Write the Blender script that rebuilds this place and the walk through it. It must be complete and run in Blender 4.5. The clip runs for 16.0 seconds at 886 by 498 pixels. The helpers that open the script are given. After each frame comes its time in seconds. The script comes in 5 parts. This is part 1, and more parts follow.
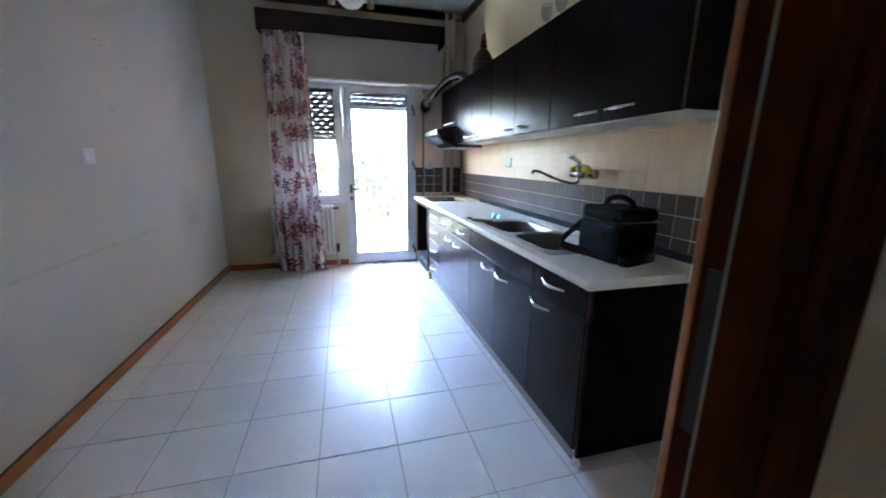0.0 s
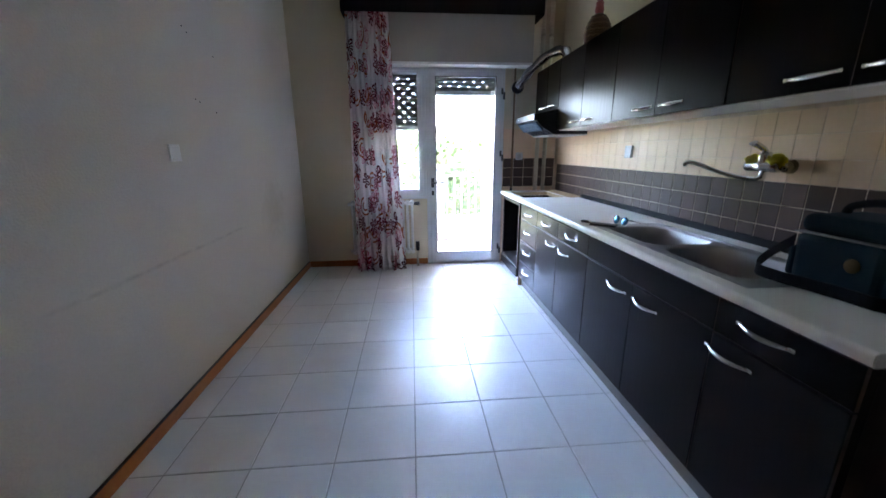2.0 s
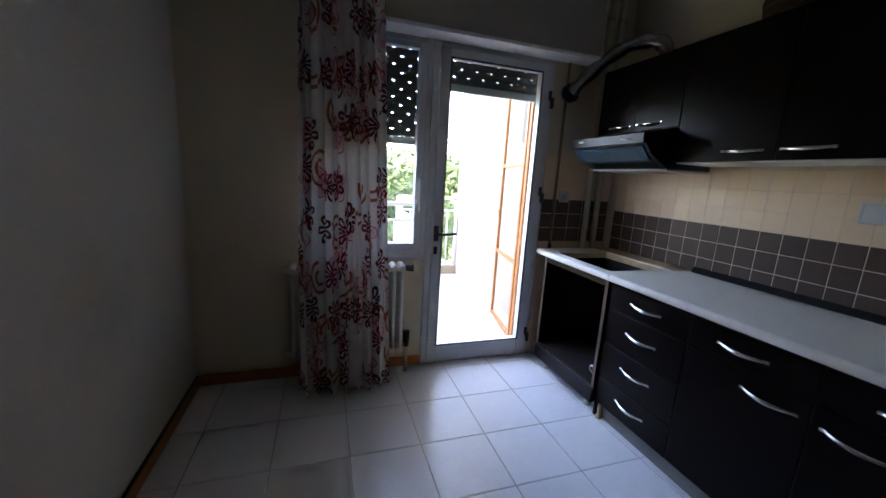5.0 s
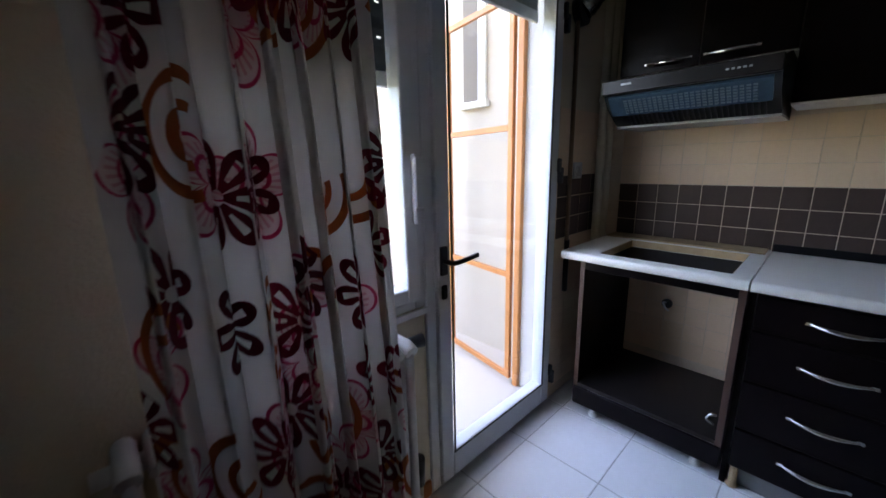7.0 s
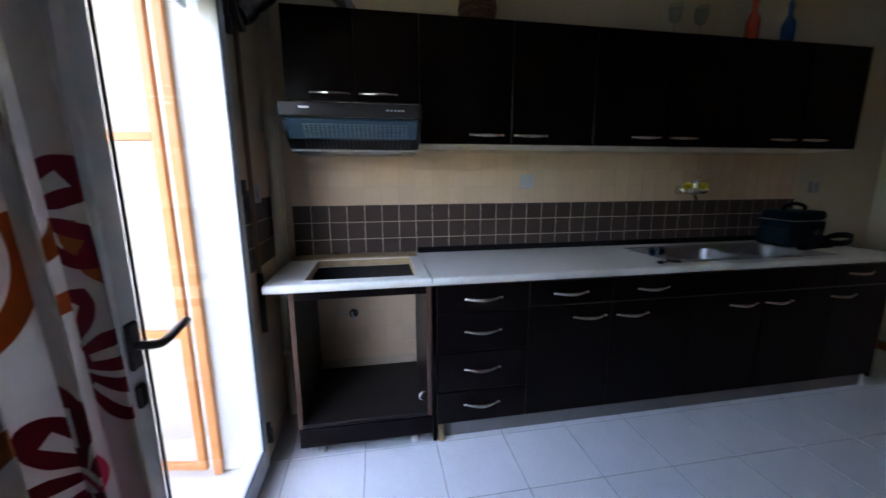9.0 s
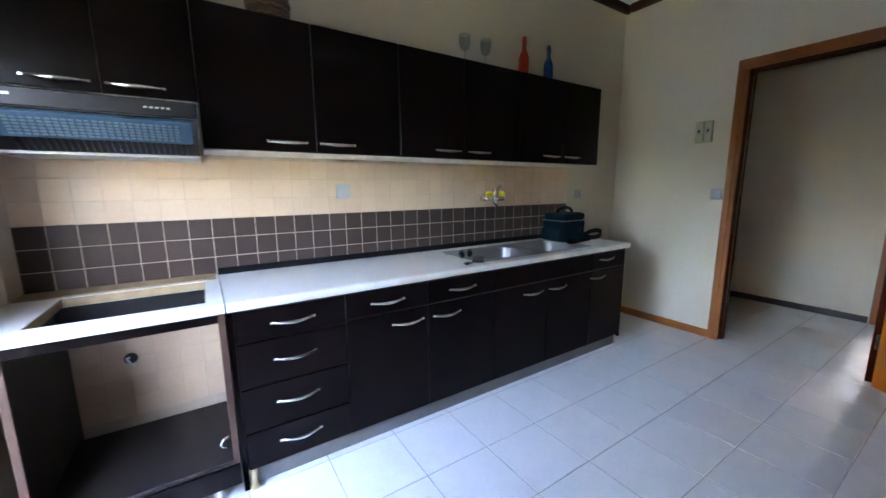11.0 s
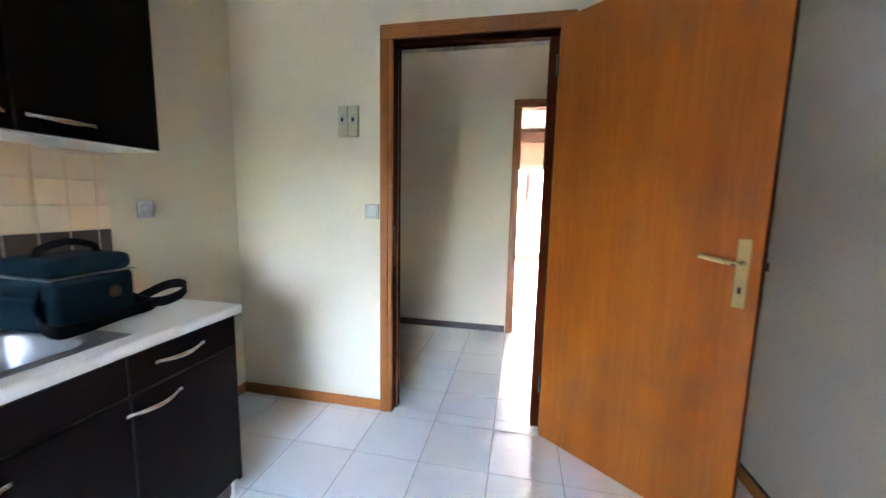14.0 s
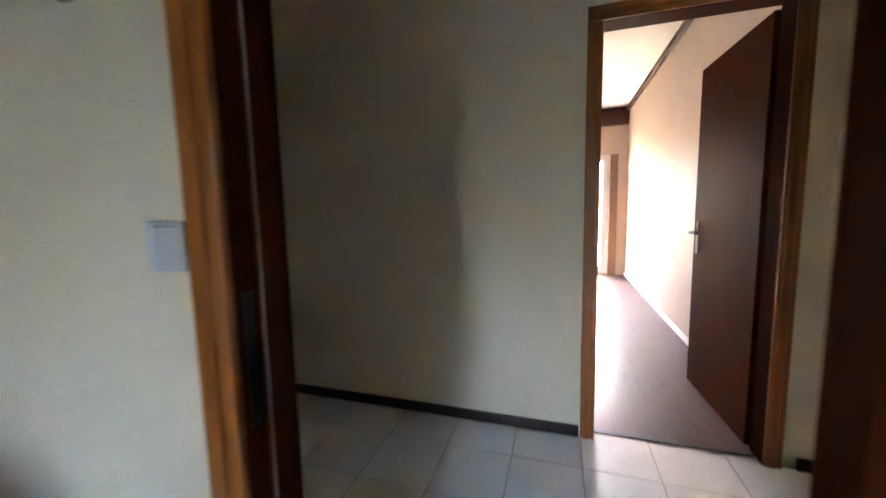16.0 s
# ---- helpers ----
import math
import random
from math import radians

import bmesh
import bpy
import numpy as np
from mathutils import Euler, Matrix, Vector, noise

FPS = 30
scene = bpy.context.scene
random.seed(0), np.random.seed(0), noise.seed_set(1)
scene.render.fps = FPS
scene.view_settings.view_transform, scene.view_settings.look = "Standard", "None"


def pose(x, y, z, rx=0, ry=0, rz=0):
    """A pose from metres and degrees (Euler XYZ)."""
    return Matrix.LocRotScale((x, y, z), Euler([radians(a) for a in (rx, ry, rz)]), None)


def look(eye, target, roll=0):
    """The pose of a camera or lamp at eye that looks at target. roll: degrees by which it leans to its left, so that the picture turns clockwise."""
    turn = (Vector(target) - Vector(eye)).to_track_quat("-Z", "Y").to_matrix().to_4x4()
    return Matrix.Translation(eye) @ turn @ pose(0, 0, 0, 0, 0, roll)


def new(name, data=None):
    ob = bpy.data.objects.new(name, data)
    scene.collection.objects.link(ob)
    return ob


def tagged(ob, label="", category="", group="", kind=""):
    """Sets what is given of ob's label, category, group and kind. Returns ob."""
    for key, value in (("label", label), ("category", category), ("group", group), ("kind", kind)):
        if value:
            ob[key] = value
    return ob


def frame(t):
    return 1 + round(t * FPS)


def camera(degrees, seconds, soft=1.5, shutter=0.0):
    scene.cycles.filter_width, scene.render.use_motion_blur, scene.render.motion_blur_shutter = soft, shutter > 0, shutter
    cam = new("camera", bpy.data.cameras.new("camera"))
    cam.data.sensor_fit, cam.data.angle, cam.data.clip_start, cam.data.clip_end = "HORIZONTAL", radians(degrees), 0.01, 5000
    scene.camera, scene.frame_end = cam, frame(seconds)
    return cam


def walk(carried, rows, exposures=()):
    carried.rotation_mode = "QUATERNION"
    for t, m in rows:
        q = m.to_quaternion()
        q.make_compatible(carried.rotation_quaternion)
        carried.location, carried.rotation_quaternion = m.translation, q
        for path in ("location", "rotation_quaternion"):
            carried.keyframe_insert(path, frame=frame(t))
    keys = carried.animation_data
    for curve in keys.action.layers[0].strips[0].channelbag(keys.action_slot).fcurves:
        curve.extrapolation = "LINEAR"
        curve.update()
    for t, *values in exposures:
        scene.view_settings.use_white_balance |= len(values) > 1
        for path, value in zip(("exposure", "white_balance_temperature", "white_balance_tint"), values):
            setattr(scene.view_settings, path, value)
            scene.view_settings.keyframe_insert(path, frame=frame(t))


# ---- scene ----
cam = camera(100.5, 16.0, 1.5, 0.4)
PATH = [
    (0, (1.3, -0.356, 1.227), (1.805, 1.524, 0.767), 0.6),
    (0.5, (1.278, -0.304, 1.221), (1.49, 1.613, 0.691), 0.3),
    (1, (1.201, -0.19, 1.203), (1.284, 1.703, 0.563), 0.1),
    (1.5, (1.154, 0.008, 1.213), (1.307, 1.901, 0.585), -2.4),
    (2, (1.159, 0.101, 1.235), (1.318, 2.028, 0.724), -0.4),
    (2.5, (1.192, 0.214, 1.23), (1.364, 2.153, 0.772), 3.3),
    (3, (1.105, 0.502, 1.218), (1.274, 2.45, 0.796), 2.8),
    (3.5, (1.023, 0.816, 1.229), (1.239, 2.766, 0.837), 3.1),
    (4, (0.921, 1.15, 1.245), (1.172, 3.105, 0.908), 4.4),
    (6.5, (0.532, 2.941, 1.282), (1.768, 4.426, 0.765), -1.1),
    (7, (0.566, 3.241, 1.229), (1.905, 4.656, 0.778), -1.4),
    (7.5, (0.666, 3.449, 1.258), (2.28, 4.555, 0.843), -2.0),
    (8, (0.693, 3.594, 1.25), (2.598, 4.04, 0.832), -2.7),
    (8.5, (0.631, 3.633, 1.245), (2.59, 3.611, 0.842), -1.8),
    (9, (0.594, 3.611, 1.239), (2.529, 3.268, 0.868), -0.2),
    (9.5, (0.568, 3.581, 1.239), (2.429, 2.935, 0.891), 0.5),
    (12, (0.584, 3.128, 1.252), (1.909, 1.665, 0.932), 1.2),
    (12.5, (0.723, 2.903, 1.228), (1.651, 1.154, 0.946), 2.2),
    (13, (0.856, 2.652, 1.248), (1.364, 0.736, 0.976), 0.1),
    (13.5, (0.937, 2.31, 1.235), (1.362, 0.378, 0.939), 0.3),
    (14, (1.053, 1.951, 1.236), (1.454, 0.008, 0.985), 1.2),
    (14.5, (1.181, 1.596, 1.25), (1.238, -0.388, 1.001), -1.7),
    (15, (1.215, 1.197, 1.204), (1.545, -0.762, 0.975), 0.1),
    (15.5, (1.224, 0.834, 1.208), (1.794, -1.06, 0.909), -1.4),
    (16, (1.257, 0.439, 1.228), (1.864, -1.455, 1.012), -1.2),
]
EXPOSURES = [(0, 7.3, 6450, 19), (0.5, 7.5, 6450, 19), (1, 7.4, 6500, 19), (2, 6.9, 6600, 19), (2.5, 6.75, 6650, 19), (4, 5.75, 6850, 19), (6.5, 4.85, 7250, 19), (8, 4.9, 7250, 19), (9, 5.4, 7100, 19), (9.7, 6, 6950, 19), (12, 7.8, 6800, 19), (13, 8.3, 6950, 19), (15, 8.4, 7000, 19), (15.5, 7.85, 6950, 19), (16, 7.4, 6850, 19)]
walk(cam, [(t, look(eye, aim, roll)) for t, eye, aim, roll in PATH], EXPOSURES)

# ---- world, sun and exposure ----
world = bpy.data.worlds.new("world")
scene.world = world
world.use_nodes = True
wn = world.node_tree.nodes
sky = wn.new("ShaderNodeTexSky")
sky.sky_type = 'NISHITA'
sky.sun_disc = False
sky.sun_elevation = radians(52)
sky.sun_rotation = radians(200)
sky.air_density, sky.dust_density = 0.8, 4.0
world.node_tree.links.new(sky.outputs[0], wn["Background"].inputs[0])
wn["Background"].inputs[1].default_value = 0.15
sun = new("sun", bpy.data.lights.new("sun", 'SUN'))
sun.data.energy, sun.data.angle, sun.data.color = 1.2, radians(0.6), (1.0, 0.95, 0.87)
sun.matrix_world = look((0, 0, 0), (math.sin(radians(20)) * math.cos(radians(52)), math.cos(radians(20)) * math.cos(radians(52)), -math.sin(radians(52))))


# ---- node helpers and materials ----
def link(nt, a, b):
    nt.links.new(a, b)


def val(nt, op, a, b=None, c=None, clamp=False):
    n = nt.nodes.new("ShaderNodeMath")
    n.operation, n.use_clamp = op, clamp
    for i, v in enumerate((a, b, c)):
        if v is None:
            continue
        if isinstance(v, (int, float)):
            n.inputs[i].default_value = v
        else:
            nt.links.new(v, n.inputs[i])
    return n.outputs[0]


def mixc(nt, fac, a, b, blend='MIX'):
    n = nt.nodes.new("ShaderNodeMix")
    n.data_type, n.blend_type = 'RGBA', blend
    for i, v in ((0, fac), (6, a), (7, b)):
        if isinstance(v, (int, float)):
            n.inputs[i].default_value = v
        elif isinstance(v, tuple):
            n.inputs[i].default_value = (*v, 1)
        else:
            nt.links.new(v, n.inputs[i])
    return n.outputs[2]


def noise_tex(nt, vec, scale, detail=3.0, rough=0.55):
    n = nt.nodes.new("ShaderNodeTexNoise")
    n.inputs["Scale"].default_value, n.inputs["Detail"].default_value, n.inputs["Roughness"].default_value = scale, detail, rough
    nt.links.new(vec, n.inputs["Vector"])
    return n.outputs["Fac"]


def ramp(nt, fac, lo, hi):
    n = nt.nodes.new("ShaderNodeMapRange")
    n.inputs[1].default_value, n.inputs[2].default_value = lo, hi
    nt.links.new(fac, n.inputs[0])
    return n.outputs[0]


def mapped(nt, vec, scale):
    n = nt.nodes.new("ShaderNodeMapping")
    n.inputs["Scale"].default_value = scale
    nt.links.new(vec, n.inputs["Vector"])
    return n.outputs["Vector"]


def material(name, color, rough=0.5, metal=0.0, color2=None, big=2.0, small=60.0, var=0.25, bump=0.1, bump_scale=None,
             stretch=(1, 1, 1), per_object=0.0, coat=0.0, rough_var=0.08, local=False, ior=1.5):
    """A node material with a broad and a fine variation, relief, and a change from piece to piece."""
    m = bpy.data.materials.new(name)
    m.use_nodes = True
    nt = m.node_tree
    b = nt.nodes["Principled BSDF"]
    if local:
        pos = nt.nodes.new("ShaderNodeTexCoord").outputs["Object"]
    else:
        pos = nt.nodes.new("ShaderNodeNewGeometry").outputs["Position"]
    v = mapped(nt, pos, stretch)
    n1, n2 = noise_tex(nt, v, big), noise_tex(nt, v, small, 4.0)
    f = val(nt, 'ADD', val(nt, 'MULTIPLY', n1, 0.6), val(nt, 'MULTIPLY', n2, 0.4))
    f = ramp(nt, f, 0.3, 0.7)
    c2 = color2 or tuple(x * (1 - var) for x in color)
    col = mixc(nt, f, c2, color)
    if per_object:
        oi = nt.nodes.new("ShaderNodeObjectInfo")
        k = val(nt, 'MULTIPLY_ADD', oi.outputs["Random"], per_object, 1 - per_object / 2)
        hs = nt.nodes.new("ShaderNodeHueSaturation")
        link(nt, k, hs.inputs["Value"])
        link(nt, col, hs.inputs["Color"])
        col = hs.outputs[0]
    link(nt, col, b.inputs["Base Color"])
    b.inputs["Metallic"].default_value = metal
    b.inputs["IOR"].default_value = ior
    link(nt, val(nt, 'MULTIPLY_ADD', n1, rough_var * 2, rough - rough_var), b.inputs["Roughness"])
    if coat:
        b.inputs["Coat Weight"].default_value = coat
        b.inputs["Coat Roughness"].default_value = 0.12
    if bump:
        bn = nt.nodes.new("ShaderNodeBump")
        bn.inputs["Strength"].default_value, bn.inputs["Distance"].default_value = bump, 0.004
        h = noise_tex(nt, v, bump_scale, 3.0) if bump_scale else n2
        link(nt, h, bn.inputs["Height"])
        link(nt, bn.outputs[0], b.inputs["Normal"])
    return m


def glass_material(name, tint=(0.97, 0.985, 0.98)):
    m = bpy.data.materials.new(name)
    m.use_nodes = True
    nt = m.node_tree
    nt.nodes.clear()
    out = nt.nodes.new("ShaderNodeOutputMaterial")
    tr, gl, lw, mx = (nt.nodes.new(t) for t in ("ShaderNodeBsdfTransparent", "ShaderNodeBsdfGlossy", "ShaderNodeLayerWeight", "ShaderNodeMixShader"))
    tr.inputs[0].default_value = (*tint, 1)
    gl.inputs["Roughness"].default_value = 0.02
    lw.inputs[0].default_value = 0.5
    link(nt, val(nt, 'MULTIPLY_ADD', val(nt, 'POWER', lw.outputs["Facing"], 5.0), 0.7, 0.03, True), mx.inputs[0])
    link(nt, tr.outputs[0], mx.inputs[1])
    link(nt, gl.outputs[0], mx.inputs[2])
    link(nt, mx.outputs[0], out.inputs[0])
    return m


def curtain_material():
    """White cotton printed with maroon flowers, pink outline flowers and orange rings; it lets some light through."""
    m = bpy.data.materials.new("printed_cotton")
    m.use_nodes = True
    nt = m.node_tree
    b = nt.nodes["Principled BSDF"]
    uv = nt.nodes.new("ShaderNodeUVMap").outputs[0]

    def cells(scale, shift, rnd):
        mp = nt.nodes.new("ShaderNodeMapping")
        mp.inputs["Scale"].default_value = (scale, scale, scale)
        mp.inputs["Location"].default_value = (shift, shift * 0.7, 0)
        link(nt, uv, mp.inputs["Vector"])
        vo = nt.nodes.new("ShaderNodeTexVoronoi")
        vo.voronoi_dimensions = '2D'
        vo.inputs["Scale"].default_value, vo.inputs["Randomness"].default_value = 1.0, rnd
        link(nt, mp.outputs[0], vo.inputs["Vector"])
        sub = nt.nodes.new("ShaderNodeVectorMath")
        sub.operation = 'SUBTRACT'
        link(nt, mp.outputs[0], sub.inputs[0])
        link(nt, vo.outputs["Position"], sub.inputs[1])
        sep = nt.nodes.new("ShaderNodeSeparateXYZ")
        link(nt, sub.outputs[0], sep.inputs[0])
        csep = nt.nodes.new("ShaderNodeSeparateColor")
        link(nt, vo.outputs["Color"], csep.inputs[0])
        return vo.outputs["Distance"], val(nt, 'ARCTAN2', sep.outputs[1], sep.outputs[0]), csep.outputs[0], csep.outputs[1]

    def below(x, y):
        return val(nt, 'LESS_THAN', x, y)

    # maroon flowers: seven rounded petals with pale slits and a pale eye
    r, th, r1, r2 = cells(4.2, 0.3, 0.75)
    a = val(nt, 'ADD', val(nt, 'MULTIPLY', th, 3.5), val(nt, 'MULTIPLY', r1, 6.3))
    pet = val(nt, 'POWER', val(nt, 'ABSOLUTE', val(nt, 'COSINE', a)), 0.5)
    edge = val(nt, 'MULTIPLY_ADD', pet, 0.30, 0.09)
    inside = below(r, edge)
    slit = val(nt, 'MULTIPLY', below(0.965, pet), val(nt, 'MULTIPLY', below(0.14, r), below(r, 0.30)))
    eye = below(r, 0.055)
    gap = below(pet, 0.5)
    fl = val(nt, 'MULTIPLY', inside, val(nt, 'SUBTRACT', 1.0, val(nt, 'MAXIMUM', slit, val(nt, 'MAXIMUM', eye, gap))))
    fl = val(nt, 'MULTIPLY', fl, below(0.22, r2))
    maroon = mixc(nt, r1, (0.09, 0.003, 0.012), (0.24, 0.005, 0.028))
    # pink outline flowers
    r, th, r1, r2 = cells(3.8, 5.7, 0.8)
    a = val(nt, 'ADD', val(nt, 'MULTIPLY', th, 2.5), val(nt, 'MULTIPLY', r1, 6.3))
    e = val(nt, 'MULTIPLY_ADD', val(nt, 'POWER', val(nt, 'ABSOLUTE', val(nt, 'COSINE', a)), 0.6), 0.26, 0.14)
    line = val(nt, 'MAXIMUM', below(val(nt, 'ABSOLUTE', val(nt, 'SUBTRACT', r, e)), 0.014),
               below(val(nt, 'ABSOLUTE', val(nt, 'SUBTRACT', r, val(nt, 'MULTIPLY', e, 0.55))), 0.018))
    hatch = val(nt, 'MULTIPLY', below(0.2, val(nt, 'SINE', val(nt, 'MULTIPLY', th, 40.0))), val(nt, 'MULTIPLY', below(r, val(nt, 'MULTIPLY', e, 0.85)), below(val(nt, 'MULTIPLY', e, 0.45), r)))
    pk = val(nt, 'MULTIPLY', val(nt, 'MAXIMUM', line, val(nt, 'MULTIPLY', hatch, 0.45)), below(0.32, r2))
    wash = val(nt, 'MULTIPLY', val(nt, 'MULTIPLY', below(r, e), 0.20), below(0.32, r2))
    # orange brown rings
    r, th, r1, r2 = cells(3.8, 11.1, 0.7)
    ring = val(nt, 'MAXIMUM', below(val(nt, 'ABSOLUTE', val(nt, 'SUBTRACT', r, 0.33)), 0.035), below(val(nt, 'ABSOLUTE', val(nt, 'SUBTRACT', r, 0.16)), 0.03))
    open_arc = below(-0.3, val(nt, 'SINE', val(nt, 'ADD', th, val(nt, 'MULTIPLY', r1, 6.3))))
    rg = val(nt, 'MULTIPLY', val(nt, 'MULTIPLY', ring, open_arc), below(0.38, r2))
    weave = noise_tex(nt, uv, 900.0, 2.0)
    base = mixc(nt, noise_tex(nt, uv, 6.0), (0.74, 0.70, 0.68), (0.82, 0.79, 0.77))
    col = mixc(nt, wash, base, (0.75, 0.28, 0.33))
    col = mixc(nt, pk, col, (0.55, 0.05, 0.14))
    col = mixc(nt, rg, col, (0.42, 0.11, 0.025))
    col = mixc(nt, fl, col, maroon)
    link(nt, col, b.inputs["Base Color"])
    b.inputs["Roughness"].default_value = 0.85
    bn = nt.nodes.new("ShaderNodeBump")
    bn.inputs["Strength"].default_value, bn.inputs["Distance"].default_value = 0.25, 0.001
    link(nt, weave, bn.inputs["Height"])
    link(nt, bn.outputs[0], b.inputs["Normal"])
    tl = nt.nodes.new("ShaderNodeBsdfTranslucent")
    link(nt, col, tl.inputs[0])
    mx = nt.nodes.new("ShaderNodeMixShader")
    mx.inputs[0].default_value = 0.27
    link(nt, b.outputs[0], mx.inputs[1])
    link(nt, tl.outputs[0], mx.inputs[2])
    link(nt, mx.outputs[0], nt.nodes["Material Output"].inputs[0])
    return m


PLASTER = material("stippled_plaster", (0.71, 0.63, 0.495), 0.75, color2=(0.66, 0.58, 0.445), big=1.2, small=70, bump=0.6, bump_scale=125)
PLASTER_GREY = material("stippled_plaster_pale", (0.62, 0.575, 0.49), 0.7, color2=(0.55, 0.51, 0.43), big=1.0, small=60, bump=0.7, bump_scale=105)
CREAM = material("cream_wall_paint", (0.63, 0.55, 0.40), 0.62, color2=(0.57, 0.495, 0.355), big=1.3, small=110, bump=0.5, bump_scale=160)
CEILING_WHITE = material("ceiling_paint", (0.80, 0.80, 0.78), 0.8, big=0.8, small=90, var=0.06, bump=0.2)
ALU = material("aluminium_frame_paint", (0.62, 0.64, 0.66), 0.38, rough_var=0.03, big=4, small=70, var=0.08, bump=0.05)
WHITE_METAL = material("white_enamel", (0.78, 0.78, 0.76), 0.4, big=6, small=80, var=0.12, bump=0.1)
RADIATOR = material("radiator_enamel", (0.70, 0.69, 0.66), 0.38, big=5, small=60, var=0.12, bump=0.1)
BLIND = material("shutter_slat_plastic", (0.085, 0.098, 0.092), 0.5, big=5, small=50, var=0.2, bump=0.1)
BLIND_BOTTOM = material("shutter_end_bar", (0.42, 0.43, 0.42), 0.45, big=5, small=50, var=0.2, bump=0.1)
PANE = glass_material("window_glass")
WENGE = material("dark_wenge_laminate", (0.0062, 0.0037, 0.0038), 0.29, color2=(0.0038, 0.0024, 0.0025), big=3, small=45, bump=0.12, stretch=(1, 1, 0.09), rough_var=0.02, ior=1.19)
WENGE_EDGE = material("wenge_edge_band", (0.085, 0.04, 0.026), 0.45, big=5, small=60, var=0.4, bump=0.05)
DARK_WOOD = material("dark_stained_pelmet_wood", (0.013, 0.008, 0.006), 0.6, color2=(0.008, 0.005, 0.004), big=3, small=40, stretch=(0.08, 1, 1), bump=0.15, ior=1.28)
CORNICE = material("brown_cornice_wood", (0.085, 0.026, 0.014), 0.45, color2=(0.05, 0.016, 0.009), big=4, small=40, bump=0.1)
OAK = material("honey_oak_veneer", (0.50, 0.136, 0.010), 0.31, color2=(0.30, 0.070, 0.005), big=3.5, small=60, stretch=(1, 1, 0.055), bump=0.06, local=True, rough_var=0.04, ior=1.5)
OAK_TRIM = material("honey_oak_trim", (0.36, 0.110, 0.016), 0.38, color2=(0.22, 0.062, 0.008), big=5, small=60, stretch=(1, 1, 0.12), bump=0.08, rough_var=0.03)
OAK_BASE = material("oak_skirting", (0.48, 0.155, 0.026), 0.45, color2=(0.33, 0.095, 0.014), big=4, small=50, stretch=(0.3, 0.3, 1), bump=0.1)
MAHOGANY = material("red_brown_door_veneer", (0.085, 0.016, 0.0038), 0.55, color2=(0.048, 0.009, 0.0024), big=2.2, small=48, stretch=(1, 1, 0.06), bump=0.05, ior=1.1)
SKIRT_DARK = material("dark_hall_skirting", (0.035, 0.022, 0.018), 0.35, big=5, small=40, var=0.3, bump=0.05)
COUNTER = material("white_worktop_laminate", (0.77, 0.74, 0.67), 0.36, rough_var=0.03, color2=(0.72, 0.69, 0.62), big=7, small=220, bump=0.05)
CHIPBOARD = material("raw_chipboard_edge", (0.52, 0.38, 0.22), 0.85, color2=(0.36, 0.25, 0.13), big=30, small=260, bump=0.5)
UNDER_WHITE = material("white_cabinet_underside", (0.74, 0.73, 0.70), 0.5, big=3, small=70, var=0.08, bump=0.05)
PLINTH = material("grey_plinth", (0.21, 0.205, 0.19), 0.5, big=5, small=50, var=0.25, bump=0.1)
CHROME = material("brushed_nickel", (0.72, 0.70, 0.66), 0.24, rough_var=0.01, metal=1.0, big=20, small=200, var=0.12, bump=0.04)
STEEL = material("stainless_steel", (0.34, 0.335, 0.33), 0.42, metal=1.0, big=6, small=160, var=0.1, bump=0.04, rough_var=0.02)
BRASS = material("satin_brass", (0.62, 0.48, 0.22), 0.3, metal=1.0, big=15, small=120, var=0.2, bump=0.04)
DARK_METAL = material("dark_hardware", (0.10, 0.10, 0.11), 0.35, metal=0.8, big=15, small=120, var=0.2, bump=0.04)
FOIL = material("aluminium_foil_duct", (0.40, 0.40, 0.41), 0.26, rough_var=0.01, metal=1.0, big=18, small=55, var=0.4, bump=1.0)
WICKER_PALE = material("pale_wicker_band", (0.17, 0.10, 0.055), 0.65, big=20, small=160, var=0.4, bump=0.3)
BLACK = material("black_plastic", (0.012, 0.012, 0.013), 0.35, big=8, small=80, var=0.3, bump=0.05)
HOOD_LIP = material("hood_front_lacquer", (0.018, 0.016, 0.016), 0.36, ior=1.35, rough_var=0.02, big=6, small=80, var=0.2, bump=0.03)
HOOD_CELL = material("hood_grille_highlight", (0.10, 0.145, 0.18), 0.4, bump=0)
HOOD_BLUE = material("hood_filter_plastic", (0.040, 0.078, 0.12), 0.36, ior=1.25, rough_var=0.02, big=8, small=70, var=0.3, bump=0.05)
PALE_GREY = material("pale_grey_print", (0.6, 0.6, 0.6), 0.5, bump=0)
SWITCH_WHITE = material("white_switch_plastic", (0.50, 0.52, 0.54), 0.35, big=20, small=100, var=0.06, bump=0)
SOCKET_GREY = material("grey_socket_plastic", (0.42, 0.43, 0.44), 0.4, big=20, small=100, var=0.1, bump=0)
OLD_PLATE = material("yellowed_plastic", (0.56, 0.54, 0.33), 0.45, big=20, small=120, var=0.15, bump=0.03)
PIPE_CREAM = material("cream_painted_pipe", (0.58, 0.53, 0.40), 0.45, big=6, small=80, var=0.2, bump=0.15)
PIPE_BROWN = material("brown_painted_pipe", (0.20, 0.12, 0.06), 0.5, big=6, small=80, var=0.35, bump=0.15)
DARK_TILE = material("dark_brown_glazed_tile", (0.082, 0.055, 0.046), 0.36, ior=1.25, rough_var=0.02, color2=(0.066, 0.045, 0.038), big=7, small=90, bump=0.08, per_object=0.25)
